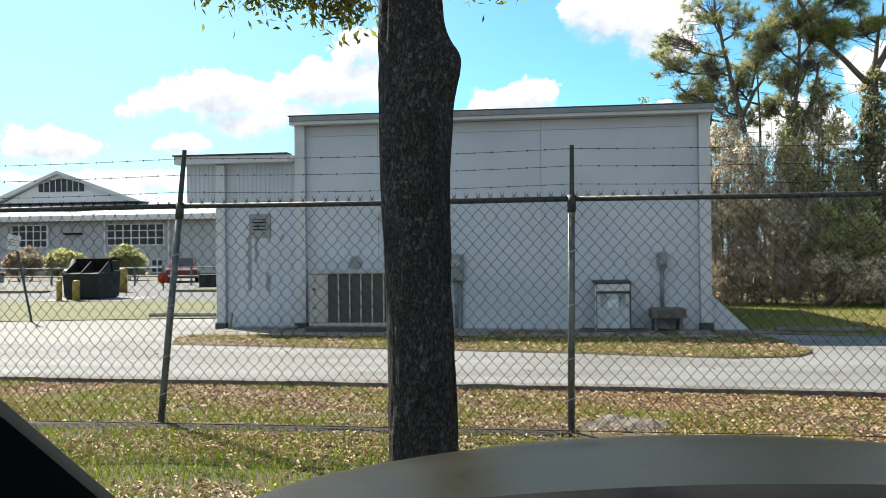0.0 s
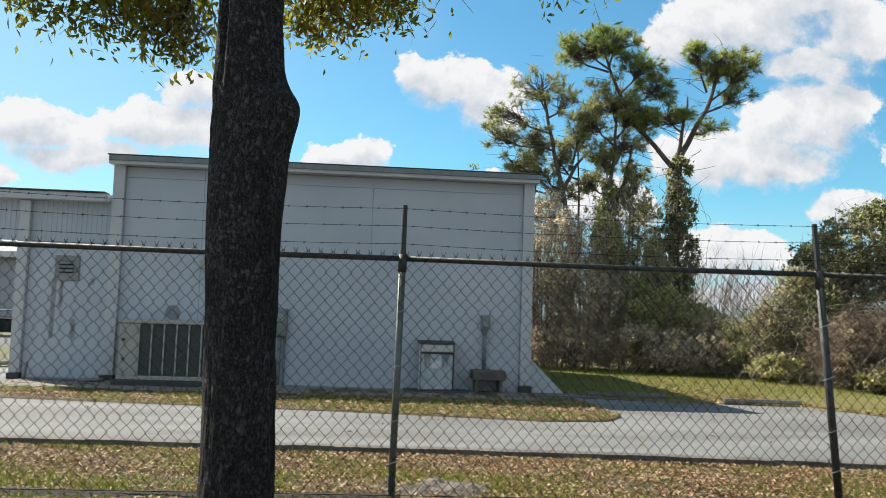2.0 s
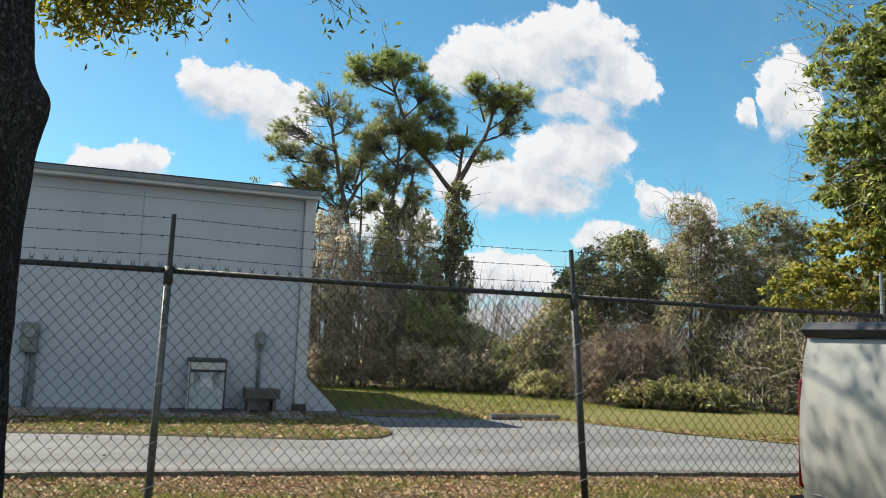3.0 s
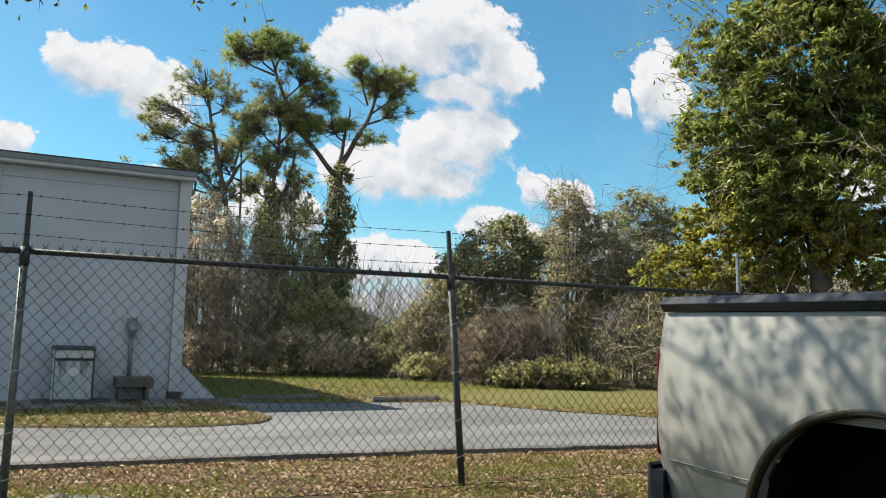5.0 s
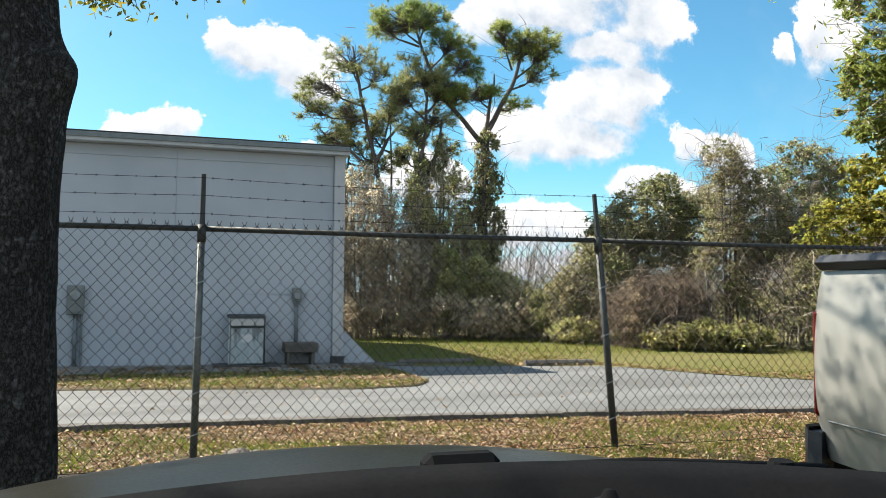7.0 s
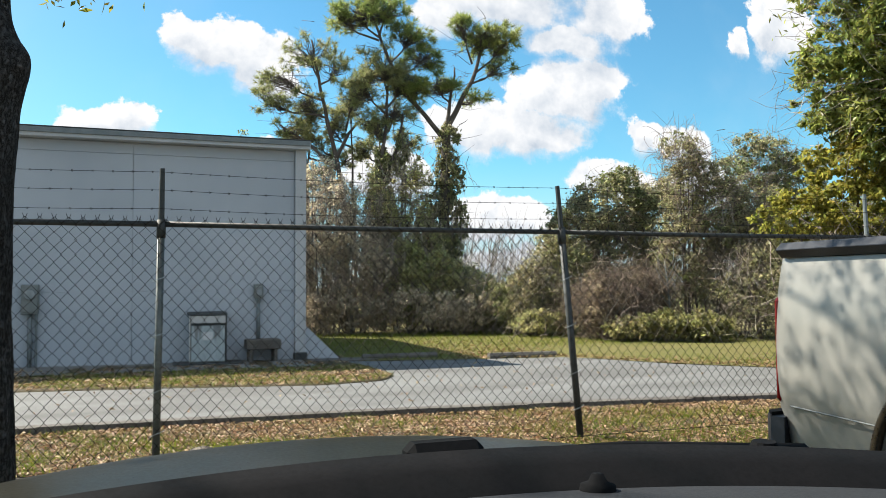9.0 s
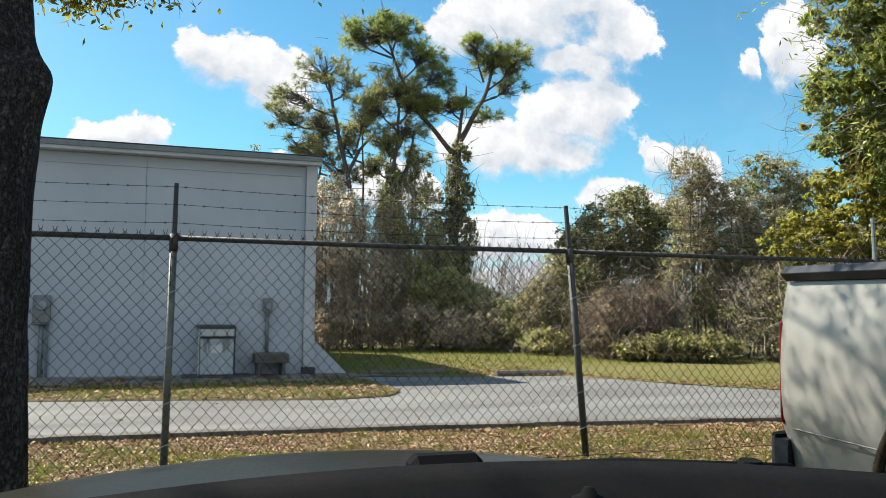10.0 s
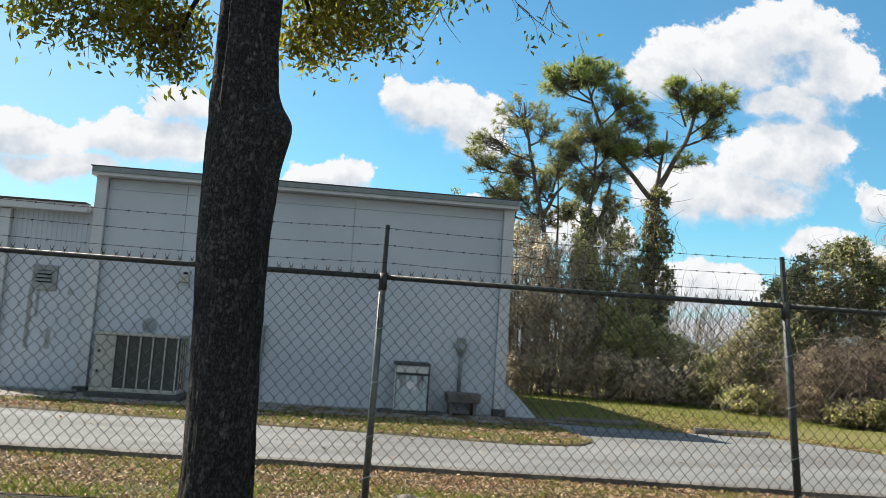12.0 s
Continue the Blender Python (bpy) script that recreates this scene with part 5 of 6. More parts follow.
# ---- lawn cover ----
def build_lawn_cover():
    rows = []
    for f in (-1, -0.4, 0.2, 1):
        rows.append([(x, 6.33 + f * (0.13 + 0.03 * noise.noise((x * 2, 1, 0))) + 0.03 * noise.noise((x * 1.3, 4, 0)), lawn_z(x, 6.33) + (0.035 if abs(f) < 1 else -0.012)) for x in [-5 + 0.12 * i for i in range(70)]])
    single("soil_strip", Shape().sheet(rows), SOIL, "narrow strip of bare dark soil under the fence", "soil", kind="structure", soft=True)
    g = np.random.default_rng(80)

    def scatter(n, x0, x1, y0, y1, z):
        x, y = g.uniform(x0, x1, n), g.uniform(y0, y1, n)
        return x, y, z(x, y)

    def blades(x, y, z, h):
        n = len(x)
        base = np.stack([x, y, z], 1)
        a = g.uniform(0, 2 * math.pi, n)
        s = np.stack([np.cos(a), np.sin(a), np.zeros(n)], 1) * 0.0035
        tip = base + np.stack([g.normal(0, 0.45, n), g.normal(0, 0.45, n), np.ones(n)], 1) * (h * g.uniform(0.5, 1.3, n))[:, None]
        return np.stack([base - s, base + s, tip], 1).reshape(-1, 3), np.arange(3 * n).reshape(-1, 3)

    def litter(x, y, z, size, seed):
        gg = np.random.default_rng(seed)
        n = len(x)
        c = np.stack([x, y, z + gg.uniform(0.004, 0.022, n)], 1)
        a = gg.uniform(0, 2 * math.pi, n)
        d = np.stack([np.cos(a), np.sin(a), gg.normal(0, 0.30, n)], 1)
        s = np.stack([-np.sin(a), np.cos(a), gg.normal(0, 0.35, n)], 1)
        L, W = (size * gg.uniform(0.5, 1.3, n))[:, None], (size * 0.42 * gg.uniform(0.6, 1.3, n))[:, None]
        up = np.array([0, 0, 1.0]) * W * 0.5
        pts = np.stack([c - d * L / 2, c + s * W / 2 + up, c + d * L / 2, c - s * W / 2 + up], 1).reshape(-1, 3)
        k = np.arange(n)[:, None] * 4
        return pts, np.concatenate([k + [0, 1, 2], k + [0, 2, 3]], 1).reshape(-1, 3)

    flat = np.vectorize(lambda x, y: lawn_z(x, y))
    x, y, z = scatter(230000, -5.5, 12.5, 3.1, 8.75, flat)
    kerb = np.vectorize(kerb_y)(x)
    green = np.vectorize(lambda a, b: noise.noise((a * 0.8, b * 1.2, 3)) + 0.5 * noise.noise((a * 2.6, b * 2.6, 8)))(x, y)
    keep = (y < kerb - 0.01) & ((np.abs(y - 6.33) > 0.11) | (x > 3.2)) & (green + 0.16 * (6.9 - y) - 0.045 * (x - 3) + g.normal(0, 0.25, len(x)) > 0.0)
    tagged(part("grass", blades(x[keep], y[keep], z[keep], 0.055), BLADE), "short green and straw-coloured grass blades", "grass", kind="stuff")
    x, y, z = scatter(165000, -5.5, 12.5, 3.1, 8.75, flat)
    kerb = np.vectorize(kerb_y)(x)
    thick = np.vectorize(lambda a, b: noise.noise((a * 0.7, b * 1.1, 13)))(x, y)
    keep = (y < kerb - 0.01) & ((np.abs(y - 6.33) > 0.11) | (x > 3.2)) & (thick + 0.10 * (y - 5.6) + 0.04 * (x - 3) + g.normal(0, 0.3, len(x)) > -0.12)
    tagged(part("fallen_leaves", litter(x[keep], y[keep], z[keep], 0.047, 81), LITTER), "dry brown and tan oak leaves strewn over the lawn", "leaf litter", kind="stuff")
    bedf = np.vectorize(lambda x, y: road_z(y, x) + 0.012)
    x, y, z = scatter(24000, -3.1, 6.75, 10.9, 15.3, bedf)
    keep = (y > np.vectorize(bed_y)(x) + 0.02) & ((y < 14.0) | (g.random(len(x)) < 0.25)) & (g.random(len(x)) < 0.22 + 0.3 * np.vectorize(lambda a, b: noise.noise((a * 1.2, b * 1.5, 33)))(x, y) + 0.2)
    tagged(part("fallen_leaves", litter(x[keep], y[keep], z[keep], 0.07, 82), LITTER), "dry leaves on the strip before the building", "leaf litter", kind="stuff")
    x, y, z = scatter(30000, -3.1, 6.75, 10.9, 15.3, bedf)
    keep = (y > np.vectorize(bed_y)(x) + 0.02) & (np.vectorize(lambda a, b: noise.noise((a * 0.9, b, 23)))(x, y) + 0.04 * (x - 1) > -0.12) & (y < 14.1)
    tagged(part("grass", blades(x[keep], y[keep], z[keep], 0.06), BLADE), "thin grass on the strip before the building", "grass", kind="stuff")
    x, y, z = scatter(70000, 7.0, 19, 10.0, 24, np.vectorize(lambda x, y: road_z(y, x) + 0.005))
    keep = y > np.vectorize(far_y)(x) + 0.05
    tagged(part("grass", blades(x[keep], y[keep], z[keep], 0.07), BLADE), "sunlit grass before the thicket", "grass", kind="stuff")
    keep = (y > np.vectorize(far_y)(x) + 0.02) & (g.random(len(x)) < 0.65 * np.exp(-(y - np.vectorize(far_y)(x)) / 2.2) * (x > 9.0))
    tagged(part("fallen_leaves", litter(x[keep], y[keep], z[keep], 0.08, 83), LITTER), "dry leaves along the paving edge", "leaf litter", kind="stuff")
    x, y, z = scatter(900, -4, 11, 8.5, 14, np.vectorize(lambda x, y: road_z(y, x)))
    keep = (y < np.vectorize(far_y)(x)) & ((y < np.vectorize(bed_y)(x)) | (x > 6.8)) & (g.random(len(x)) < 0.3)
    tagged(part("fallen_leaves", litter(x[keep], y[keep], z[keep], 0.06, 84), LITTER), "a few dry leaves blown on the drive", "leaf litter", kind="stuff")


build_lawn_cover()


# ---- pickup truck, backed up to the fence ----
def build_truck():
    top = thing("pickup_truck", "white pickup truck with black bed cover, backed towards the fence", "truck", (7.1, 1.0, -0.1))
    X, cy, cz, R = 6.10, 2.23, 0.44, 0.595
    y0, y1, z0, z1 = 1.22, 3.40, 0.50, 1.425

    def skin(y, z):
        x = X + 0.055 * abs((z - 0.98) / 0.45) ** 2.2 + (0.018 if z < 0.70 else 0.0)
        if y > 3.32:
            x += 0.03 * ((y - 3.32) / 0.08) ** 2
        return x
    angles = sorted(set([math.radians(4 + 172 * i / 60) for i in range(61)] + [math.atan2(z1 - cz, y1 - cy), math.atan2(z1 - cz, y0 - cy)]))
    rows = []
    for a in angles:
        c, s = math.cos(a), math.sin(a)
        far = min([(y1 - cy) / c if c > 1e-6 else 9, (y0 - cy) / c if c < -1e-6 else 9, (z1 - cz) / s if s > 1e-6 else 9])
        row = []
        for i in range(15):
            q = R + (far - R) * i / 14
            y, z = cy + c * q, cz + s * q
            row.append((skin(y, z), y, z))
        row.insert(0, (row[0][0] + 0.05, row[0][1], row[0][2]))
        rows.append(row)
    bed = part("bed_side", Shape().sheet(rows), TRUCK_PAINT, top, soft=True)
    # thin grey tube paints the shaded line of the body crease
    seam = Shape().tube([(skin(2.78, 0.70) - 0.002, 2.78, 0.695), (skin(3.25, 0.70) - 0.002, 3.30, 0.715)], 0.004, 5)
    part("crease_shade", seam, PATCH, bed)
    part("bed_wall", Shape().box(X + 0.09, y0, 0.98, X + 0.13, y1 - 0.06, 1.42), TRUCK_PAINT, top)
    part("bed_wall", Shape().box(X + 1.87, y0, 0.5, X + 1.97, y1 - 0.02, 1.42, 0.02), TRUCK_PAINT, top)
    part("bed_floor", Shape().box(X + 0.60, y0, 0.72, X + 1.40, y1 - 0.08, 0.80), TRUCK_PAINT, top)
    gate = part("tailgate", Shape().box(X + 0.17, y1 - 0.03, 0.64, X + 1.80, y1 + 0.03, 1.415, 0.02), TRUCK_PAINT, top)
    part("handle", Shape().box(X + 0.85, y1 + 0.031, 1.20, X + 1.12, y1 + 0.05, 1.30, 0.008), BLACK, gate)
    for x in (X + 0.028, X + 1.82):
        part("tail_light", Shape().box(x, y1 - 0.03, 0.72, x + 0.14, y1 + 0.022, 1.24, 0.022), RED, top, "tall red tail light")
    part("bed_cover", Shape().box(X + 0.005, y0 - 0.02, 1.428, X + 1.99, y1 - 0.005, 1.50, 0.034), VINYL, top, "black vinyl bed cover")
    rear = [(X + 0.015, y1 - 0.06), (X + 0.005, y1 + 0.02), (X + 0.05, y1 + 0.09), (X + 0.22, y1 + 0.125), (X + 1.75, y1 + 0.125), (X + 1.92, y1 + 0.09), (X + 1.97, y1 + 0.02), (X + 1.96, y1 - 0.06), (X + 1.80, y1 + 0.034), (X + 0.17, y1 + 0.034)]
    bumper = part("bumper", Shape().prism(rear, 2, 0.40, 0.655), VINYL, top, "black painted step bumper")
    part("bumper_pad", Shape().prism([(x, y - 0.008) for x, y in rear[1:7]] + [(X + 1.80, y1 + 0.036), (X + 0.17, y1 + 0.036)], 2, 0.657, 0.672), BLACK, bumper)
    arch = [(X + 0.002 + 0.02 * math.cos(a * 2) ** 2, cy + (R + 0.012) * math.cos(a), cz + (R + 0.012) * math.sin(a)) for a in [math.radians(2 + 176 * i / 40) for i in range(41)]]
    part("arch_trim", Shape().tube(arch, 0.024, 8), BRONZE, top, "bronze-tinted chrome wheel arch trim", soft=True)
    well = Shape()
    rows = []
    for i in range(25):
        a = math.radians(180 * i / 24)
        rows.append([(x, cy + 0.60 * math.cos(a), cz + 0.62 * math.sin(a)) for x in (X + 0.10, X + 0.5)])
    well.sheet(rows).box(X + 0.5, cy - 0.62, 0.2, X + 0.55, cy + 0.62, 1.05)
    part("wheel_well", well, BLACK, top)

    def wheel(x, y):
        t = []
        for k in range(33):
            a = 2 * math.pi * k / 32
            t.append([(x + dx, y + r * math.cos(a), 0.30 + r * math.sin(a)) for dx, r in ((0.02, 0.24), (0.0, 0.29), (0.0, 0.35), (0.03, 0.385), (0.20, 0.39), (0.25, 0.36), (0.26, 0.24))])
        w = part("wheel", Shape().sheet(t), RUBBER, top, "black tyre", soft=True)
        rim = Shape().tube([(x + 0.05, y, 0.30), (x + 0.14, y, 0.30)], [0.24, 0.22], 28)
        for k in range(8):
            a = 2 * math.pi * k / 8
            rim.tube([(x + 0.02, y, 0.30), (x + 0.035, y + 0.23 * math.cos(a), 0.30 + 0.23 * math.sin(a))], 0.022, 5)
        part("rim", rim, CHROME, w)
    for x in (X + 0.10, X + 1.60):
        wheel(x, cy)
        wheel(x, cy - 3.5)
    cab = part("cab", Shape().box(X + 0.03, -2.6, 0.45, X + 1.97, 1.19, 1.40, 0.05), TRUCK_PAINT, top)
    part("cab_roof", Shape().prism([(1.15, 1.39), (1.05, 1.92), (-0.3, 1.95), (-1.0, 1.39)], 0, X + 0.14, X + 1.86), TRUCK_PAINT, cab)
    part("side_window", Shape().prism([(1.0, 1.45), (0.93, 1.86), (-0.25, 1.88), (-0.75, 1.45)], 0, X + 0.132, X + 0.138), GLASS, cab)


build_truck()


# ---- the parked car from which the place is seen ----
def build_car():
    top = thing("car", "dusty olive-grey car with dark interior, parked facing the fence", "car", (3.5, 0, -0.1))
    cx = 3.47

    def hood_z(x, y):
        d = abs(x - cx)
        return 1.03 - 0.15 * d * d - 0.06 * max(0.0, d - 0.75) ** 2 * 8 - 0.45 * max(0.0, y - 1.5) ** 2
    xs = [2.58 + 0.05 * i for i in range(37)]
    rows = [[(x, y, hood_z(x, y)) for x in xs] for y in [1.08 + 0.05 * i for i in range(26)]]
    rows.append([(x, 2.36, hood_z(x, 2.33) - 0.10) for x in xs])
    part("hood", Shape().sheet(rows), HOOD, top, "dusty olive-grey bonnet", soft=True)
    body = Shape()
    for x0, x1 in ((2.53, 2.60), (4.36, 4.43)):
        body.prism([(-2.2, 0.3), (2.35, 0.3), (2.42, 0.6), (2.36, 0.72), (1.9, 0.82), (1.1, 0.88), (-2.2, 0.92)], 0, x0, x1)
    body.box(2.60, 2.32, 0.25, 4.36, 2.44, 0.66, 0.03).box(2.60, -2.25, 0.3, 4.36, -2.18, 0.95).box(2.60, -2.2, 0.18, 4.36, 2.3, 0.26)
    part("body", body, HOOD, top)

    # windscreen base, blackened edge and dashboard
    def edge(x):
        return 1.120 - 0.06 * (x - 3.42) ** 2
    xs = [2.66 + 0.04 * i for i in range(42)]

    def back(x, y):
        return y - 0.22 * ((x - cx) / 0.85) ** 2
    rows = [[(x, back(x, 1.10), edge(x) - 0.085) for x in xs], [(x, back(x, 1.03), edge(x) - 0.025) for x in xs], [(x, back(x, 0.99), edge(x)) for x in xs], [(x, back(x, 0.95), edge(x) - 0.012) for x in xs],
            [(x, back(x, 0.90), edge(x) - 0.05) for x in xs]]
    part("cowl", Shape().sheet(rows), BLACK, top, "black windscreen base", soft=True)
    rows = []
    for y, d in ((0.94, -0.045), (0.90, -0.028), (0.80, -0.020), (0.66, -0.025), (0.56, -0.045), (0.50, -0.09), (0.48, -0.30)):
        rows.append([(x, back(x, y), edge(x) + d) for x in xs])
    dash = part("dashboard", Shape().sheet(rows), DASH, top, "dark grey vinyl dashboard", soft=True)
    part("panel_step", Shape().box(3.80, 0.52, 1.02, 4.25, 0.75, 1.085, 0.02), DASH, dash)
    kn = Shape()
    kn.tube([(3.625, 0.885, 1.080), (3.625, 0.885, 1.096), (3.625, 0.885, 1.099), (3.625, 0.885, 1.107)], [0.020, 0.018, 0.010, 0.006], 14)
    part("light_sensor", kn, BLACK, dash, soft=True)
    wiper = part("wiper", Shape().tube([(4.02, 1.02, 1.075), (3.75, 1.03, 1.096), (3.55, 1.03, 1.098), (3.38, 1.06, 1.082)], [0.011, 0.010, 0.010, 0.005], 8), BLACK, top, soft=True)
    part("wiper_hinge", Shape().box(3.46, 0.995, 1.09, 3.55, 1.03, 1.127, 0.009), BLACK, wiper)
    part("wiper_pivot", Shape().tube([(3.90, 0.96, 1.07), (3.90, 0.958, 1.108)], [0.03, 0.014], 12), BLACK, wiper)
    # pillar at the driver's side, roof and the rest of the cabin
    for s, name in ((-1, "pillar"), (1, "pillar")):
        path = [(2.850, 0.90, 1.00), (2.802, 0.79, 1.128), (2.757, 0.70, 1.230), (2.70, 0.55, 1.365), (2.68, 0.30, 1.52), (2.70, 0.05, 1.60)]
        rows = []
        for p in path:
            q = (p[0] if s < 0 else 2 * cx - p[0], p[1], p[2])
            o = s * 1.0
            rows.append([(q[0], q[1] - 0.004, q[2]), (q[0] + o * 0.012, q[1] - 0.03, q[2] - 0.012), (q[0] + o * 0.14, q[1] - 0.05, q[2] - 0.16), (q[0] + o * 0.16, q[1] + 0.04, q[2] - 0.14), (q[0] + o * 0.03, q[1] + 0.03, q[2] + 0.01), (q[0], q[1] - 0.004, q[2])])
        part("pillar", Shape().sheet(rows), PILLAR, top, "dark grey-green windscreen pillar", soft=True)
        x0 = 2.55 if s < 0 else 4.33
        door = part("door", Shape().box(x0, -1.0, 0.35, x0 + 0.07, 0.72, 0.98, 0.02), PILLAR, top)
        part("door_sill", Shape().box(x0 - 0.01, -0.95, 0.981, x0 + 0.08, 0.66, 1.0, 0.006), BLACK, door)
        part("rear_pillar", Shape().box(x0 + 0.02, -1.25, 0.93, x0 + 0.09, -1.05, 1.60, 0.02), PILLAR, top)
    part("roof", Shape().box(2.62, -1.9, 1.60, 4.34, 0.08, 1.66, 0.025), HOOD, top)
    part("tail_panel", Shape().box(2.64, -2.15, 0.9, 4.32, -2.08, 1.6, 0.02), PILLAR, top)
    part("seat_back", Shape().box(2.80, -0.75, 0.45, 3.35, -0.58, 1.10, 0.05), DASH, top)
    part("seat_back", Shape().box(3.60, -0.75, 0.45, 4.15, -0.58, 1.10, 0.05), DASH, top)
    for x in (2.56, 4.20):
        for y in (1.55, -1.35):
            t = []
            for k in range(25):
                a = 2 * math.pi * k / 24
                t.append([(x + dx, y + r * math.cos(a), 0.22 + r * math.sin(a)) for dx, r in ((0.0, 0.02), (0.0, 0.20), (0.0, 0.29), (0.03, 0.32), (0.17, 0.32), (0.2, 0.29), (0.2, 0.02))])
            part("wheel", Shape().sheet(t), RUBBER, top, soft=True)


build_car()


# ---- the far side, beyond the apron ----
def build_far_building():
    top = thing("far_building", "long grey stucco building with white metal roof and gabled dormer", "building", (-43, 76, 0))
    X0, X1, Y = -75.0, -27.8, 75.0
    wall = part("wall", Shape().box(X0, Y, -0.1, X1, Y + 0.4, 5.1).box(X1 - 0.4, Y + 0.4, -0.1, X1, Y + 14, 5.1), FAR_WALL, top)
    part("eave", Shape().box(X0, Y - 1.0, 5.02, X1 + 0.6, Y + 0.3, 5.55, 0.03), WHITE, top)
    roof = Shape().sheet([[(X0, Y - 1.0, 5.56), (X1 + 0.6, Y - 1.0, 5.56)], [(X0, Y + 10, 8.3), (X1 - 8, Y + 10, 8.3)]]).add([(X1 + 0.6, Y - 1, 5.56), (X1 + 0.6, Y + 14, 5.56), (X1 - 8, Y + 10, 8.3)], [(0, 1, 2)])
    roof_ob = part("roof", roof, METAL_ROOF, top, "bright white standing-seam roof")
    for i in range(60):
        x = X0 + i * 0.78
        if x < X1 - 9:
            part("seam", Shape().prism([(Y - 1.0, 5.56), (Y + 10, 8.3), (Y + 10, 8.36), (Y - 1.0, 5.62)], 0, x, x + 0.05), METAL_ROOF, roof_ob)
    yd = Y + 4.0
    part("dormer", Shape().prism([(-52.6, 7.2), (-38.6, 7.2), (-46.2, 10.2)], 1, yd, yd + 9), WHITE, top)
    part("dormer_roof", Shape().prism([(-54.4, 7.15), (-53.2, 7.15), (-46.25, 10.1), (-38.4, 7.15), (-37.2, 7.15), (-46.25, 10.42)], 1, yd - 0.6, yd + 9), METAL_ROOF, top)
    win = part("dormer_window", Shape().prism([(-48.6, 8.3), (-43.5, 8.3), (-43.5, 9.05), (-46.1, 9.7), (-48.6, 9.05)], 1, yd - 0.06, yd - 0.01), GLASS, top)
    for i in range(9):
        x = -48.6 + i * 5.1 / 8
        part("mullion", Shape().box(x - 0.035, yd - 0.12, 8.3, x + 0.035, yd - 0.062, 9.05 + 0.6 * (1 - abs(x + 46.05) / 2.6)), WHITE, win)

    def window(x0, x1, z0, z1, nx, split):
        w = part("window", Shape().box(x0, Y - 0.05, z0, x1, Y - 0.005, z1), WHITE, top)
        step = (x1 - x0) / nx
        for i in range(nx):
            for a, b in ((z0 + 0.12, z0 + split), (z0 + split + 0.12, z1 - 0.7), (z1 - 0.62, z1 - 0.1)):
                if b - a > 0.1:
                    part("pane", Shape().box(x0 + i * step + 0.08, Y - 0.075, a, x0 + (i + 1) * step - 0.08, Y - 0.052, b), GLASS, w)
    window(-38.9, -33.1, 2.6, 4.72, 7, 0.7)
    window(-48.8, -45.0, 2.5, 4.75, 5, 0.7)
    window(-34.4, -33.2, -0.05, 1.3, 2, 0.6)
    for x in (-45.0, -39.1, -32.6):
        part("downpipe", Shape().box(x - 0.1, Y - 0.16, -0.1, x + 0.1, Y - 0.01, 5.0, 0.02), WHITE, top)
    part("wall_bracket", Shape().box(-43.2, Y - 0.5, 3.75, -41.4, Y - 0.01, 3.9, 0.02), BLACK, top)


build_far_building()


def far_car(x, y, turn, mat, label):
    top = thing("car", label, "car", (0, 0, 0), group="cars in the far lot")
    part("body", Shape().prism([(-2.15, 0.25), (2.15, 0.25), (2.2, 0.62), (1.5, 0.82), (-1.8, 0.86), (-2.2, 0.7)], 0, -0.85, 0.85), mat, top)
    part("cabin", Shape().prism([(1.0, 0.80), (0.45, 1.36), (-1.0, 1.40), (-1.75, 0.84)], 0, -0.72, 0.72), mat, top)
    for s in (-1, 1):
        part("side_window", Shape().prism([(0.8, 0.86), (0.38, 1.28), (-0.95, 1.31), (-1.5, 0.88)], 0, s * 0.73 - 0.005, s * 0.73 + 0.005), GLASS, top)
        for yy in (-1.35, 1.35):
            part("wheel", Shape().tube([(s * 0.70, yy, 0.30), (s * 0.88, yy, 0.30)], 0.31, 16), RUBBER, top)
    part("rear_window", Shape().add([(-0.62, -1.70, 0.90), (0.62, -1.70, 0.90), (0.58, -1.10, 1.37), (-0.58, -1.10, 1.37)], [(0, 1, 2, 3)]), GLASS, top)
    for s in (-1, 1):
        part("tail_light", Shape().box(s * 0.68 - 0.12, -2.215, 0.62, s * 0.68 + 0.12, -2.15, 0.74), RED, top)
    part("windscreen", Shape().add([(-0.66, 1.02, 0.83), (0.66, 1.02, 0.83), (0.6, 0.5, 1.34), (-0.6, 0.5, 1.34)], [(0, 1, 2, 3)]), GLASS, top)
    top.matrix_basis = pose(x, y, -0.03, 0, 0, turn)


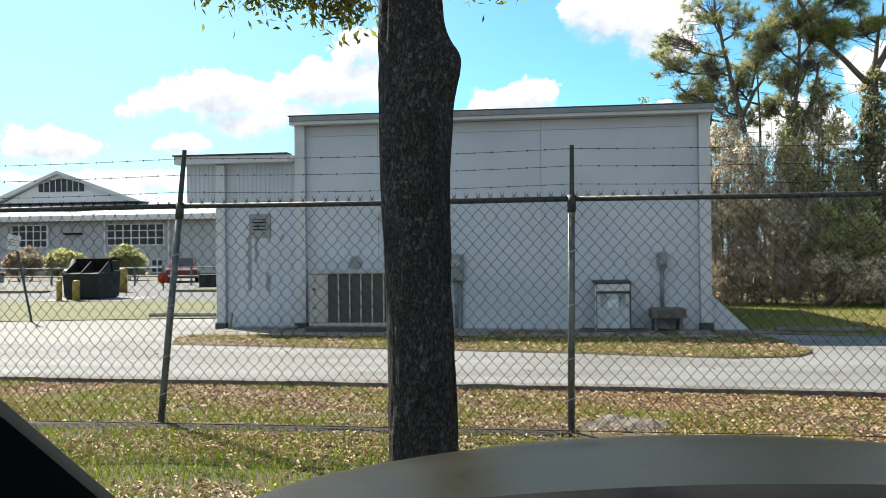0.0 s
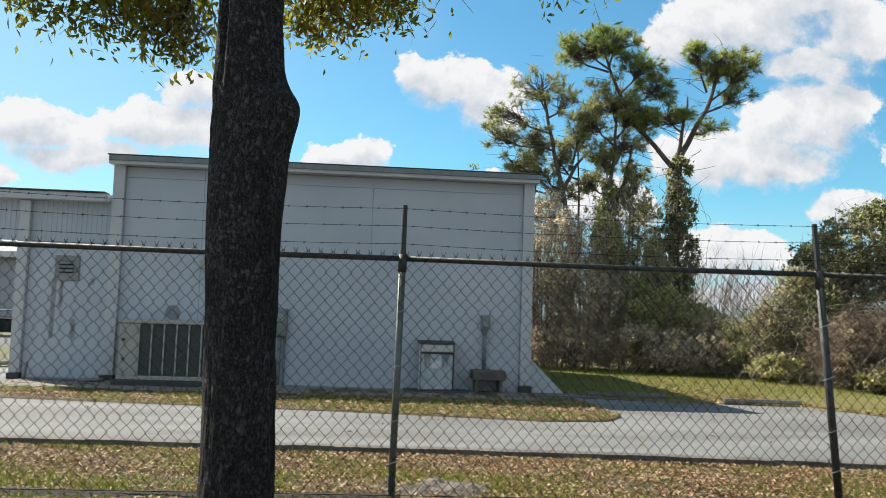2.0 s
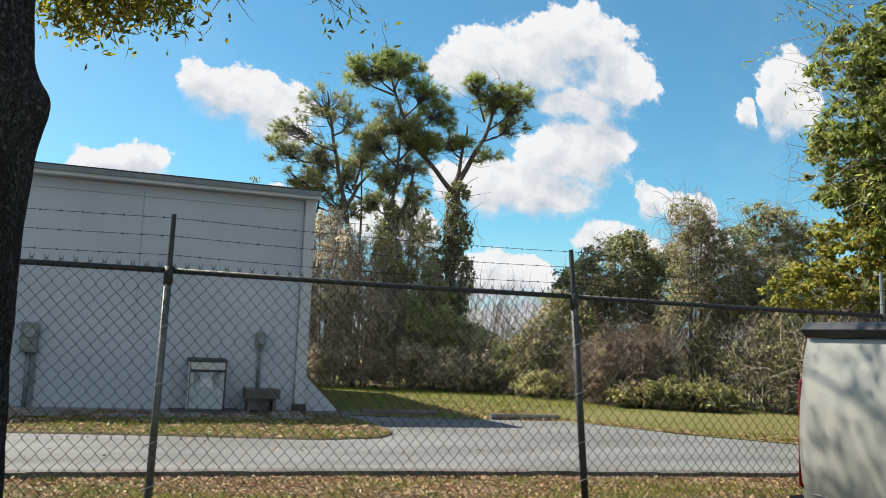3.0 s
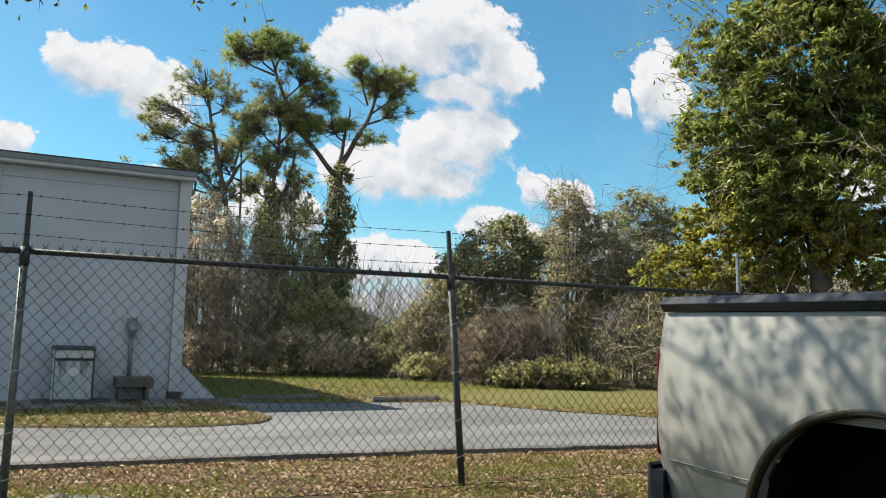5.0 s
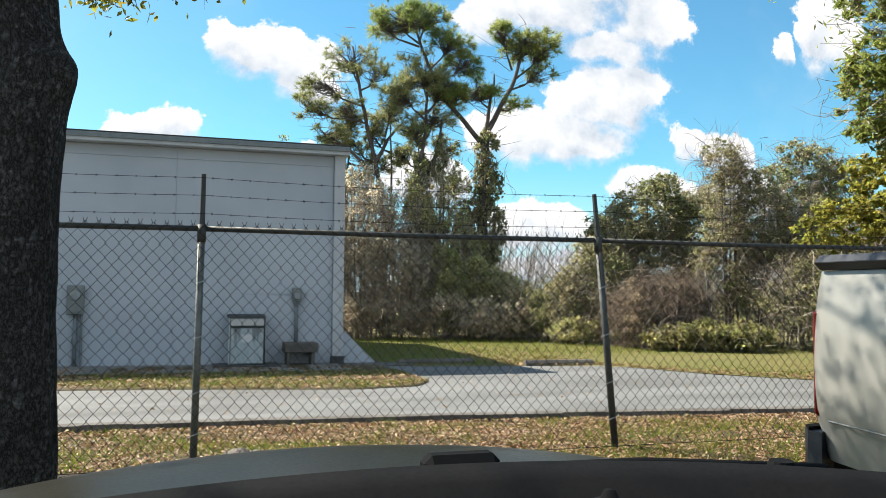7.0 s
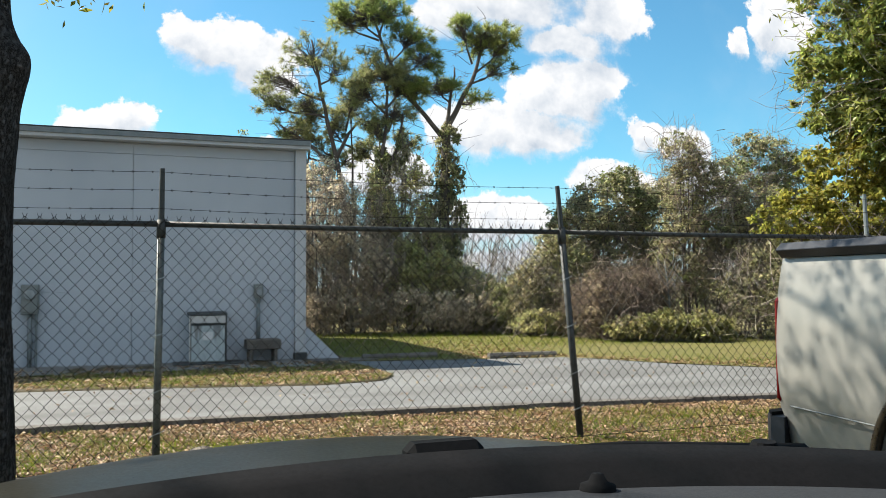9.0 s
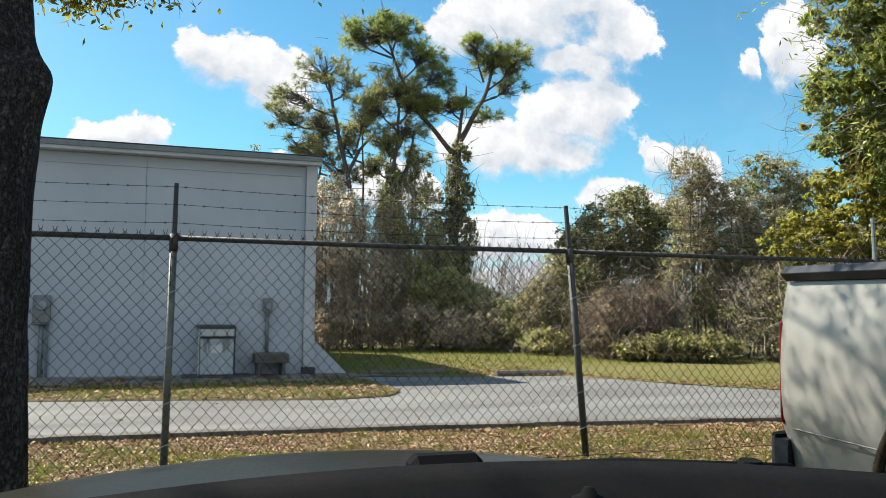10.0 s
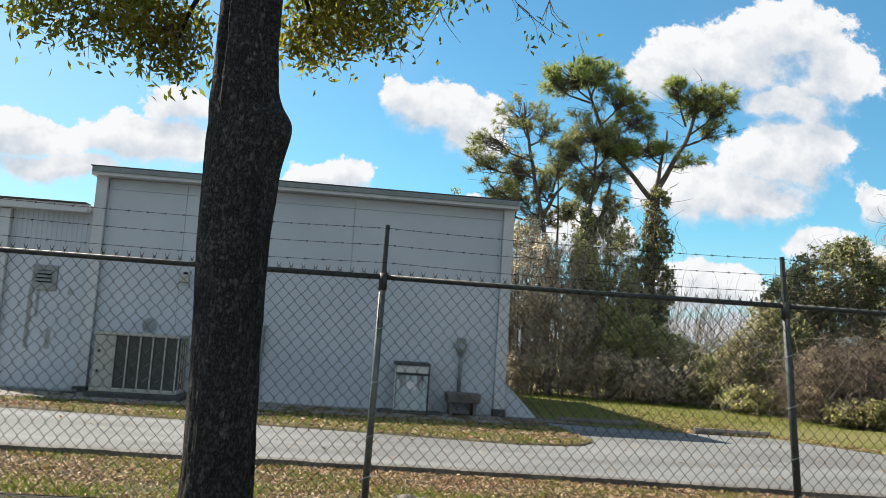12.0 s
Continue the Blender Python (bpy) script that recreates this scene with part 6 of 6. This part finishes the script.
def build_far_yard():
    # waste containers
    for x, y, w, label in ((-12.74, 26.9, 0.60, "dark open-topped waste container with lid raised"), (-12.12, 26.9, 0.66, "dark waste container beside its twin")):
        t = thing("waste_container", label, "container", (x, y, -0.03), group="waste containers")
        part("body", Shape().prism([(26.2, 0.05), (27.5, 0.05), (27.6, 0.95), (26.1, 0.85)], 0, x - w / 2, x + w / 2), DUMP, t)
        part("lid", Shape().prism([(27.0, 0.9), (26.92, 1.36), (27.0, 1.40), (27.6, 1.34), (27.62, 1.30), (27.0, 1.34), (27.06, 0.9)], 0, x - w / 2 - 0.03, x + w / 2 + 0.03), BLACK, t)
        for s in (-1, 1):
            part("side_flap", Shape().prism([(26.15, 0.86), (26.8, 1.25), (27.55, 1.29), (27.55, 0.96)], 0, x + s * (w / 2 - 0.02), x + s * w / 2), DUMP, t)
            part("foot", Shape().box(x + s * w * 0.38 - 0.06, 26.3, -0.03, x + s * w * 0.38 + 0.06, 27.4, 0.05), DUMP, t)
    for x, y, h, r in ((-12.85, 25.6, 0.66, 0.09), (-12.25, 25.6, 0.66, 0.12), (-14.2, 32.1, 0.95, 0.24)):
        t = thing("bollard", "worn yellow painted steel bollard", "bollard", (x, y, -0.03), group="yellow bollards")
        part("pipe", Shape().tube([(x, y, -0.05), (x, y, h - 0.06), (x, y, h - 0.02), (x, y, h)], [r, r, r * 0.85, r * 0.4], 14), YELLOW, t, soft=True)
    single("concrete_slab", Shape().box(-13.6, 25.35, -0.06, -10.4, 28, -0.012, 0.01), LOT, "pale slab under the waste containers", "slab")
    for x, y, r, seed in ((-27.7, 50, 1.25, 91), (-23.4, 50, 1.0, 92), (-30.6, 50, 0.9, 94)):
        shrub("bush", "rounded olive-green bush before the far building", "shrub", [(x, y, 1.3, r, 1.0, 0.7), (x + 0.6, y, 0.9, r * 0.7, 0.9, 0.6), (x - 0.6, y, 0.9, r * 0.7, 0.9, 0.6)], LIT_OLIVE_LEAF if seed != 94 else BROWN_LEAF, 5000, 0.16, 300, TWIG, seed, strands=0, twig=0.02, group="bushes before the far building", clump=0.2)
    far_car(-17.9, 46, 22, RED_PAINT, "dark red car parked in the far lot")
    far_car(-24.0, 46.5, 15, RED_PAINT, "red car parked behind the containers")
    far_car(-25.6, 37, 88, BOXGREY, "grey car parked in the far lot")
    # far fence of posts and rails
    t = thing("lot_fence", "low galvanised post-and-rail fence round the far lot", "fence", (-18, 42, 0))
    for i in range(12):
        x = -28 + i * 1.5
        part("post", Shape().tube([(x, 39.5, -0.1), (x, 39.5, 1.0)], 0.05, 8), STEEL, t)
    for z in (0.45, 0.88):
        part("rail", Shape().tube([(-28, 39.5, z), (-9, 39.5, z)], 0.035, 6), PIPE, t)
    single("lot_kerb", Shape().prism([(31.4, -0.03), (31.6, -0.03), (31.6, 0.08), (31.4, 0.08)], 0, -40, -17.2).prism([(31.8, -0.03), (32.0, -0.03), (32.0, 0.08), (31.8, 0.08)], 0, -11.8, -6), LOT, "pale kerb of a lot island", "kerb", kind="structure")
    single("lot_island", Shape().sheet([[(-40, 31.6, 0.06), (-17.2, 31.6, 0.06)], [(-40, 34.0, 0.06), (-18.4, 34.0, 0.06)]]).sheet([[(-11.8, 32.0, 0.06), (-6, 32.0, 0.06)], [(-11.8, 34.5, 0.06), (-6, 34.5, 0.06)]]), WEST_GRASS, "green grass island in the lot", "lawn", kind="structure")
    t = thing("stop_sign", "red octagonal stop sign on a post", "sign", (-13.3, 34, 0))
    part("post", Shape().tube([(-13.3, 34, -0.1), (-13.3, 34, 0.7)], 0.03, 8), STEEL, t)
    part("plate", Shape().prism([(-13.3 + 0.25 * math.cos(math.radians(22.5 + 45 * k)), 0.50 + 0.25 * math.sin(math.radians(22.5 + 45 * k))) for k in range(8)], 1, 33.94, 33.96), RED, t)
    t = thing("small_sign", "white sign on a leaning dark post beside the apron", "sign", (-8.3, 17.2, 0))
    part("post", Shape().tube([(-8.22, 17.2, -0.1), (-8.62, 17.2, 1.78)], 0.025, 8), DARKSTEEL, t)
    plate = part("plate", Shape().prism([(-8.80, 1.60), (-8.50, 1.54), (-8.44, 1.86), (-8.74, 1.92)], 1, 17.15, 17.165), SIGN, t)
    for z in (1.80, 1.74, 1.68):
        part("print_bar", Shape().prism([(-8.72, z), (-8.54, z - 0.036), (-8.535, z - 0.02), (-8.715, z + 0.016)], 1, 17.144, 17.148), INK, plate)
    t = thing("utility_box", "green utility box in the lot island", "box", (-11.9, 36, 0))
    part("body", Shape().box(-12.4, 35.6, -0.03, -11.5, 36.4, 0.55, 0.03), DUMP, t)
    part("lid", Shape().box(-12.44, 35.56, 0.552, -11.46, 36.44, 0.60, 0.02), DUMP, t)


build_far_yard()
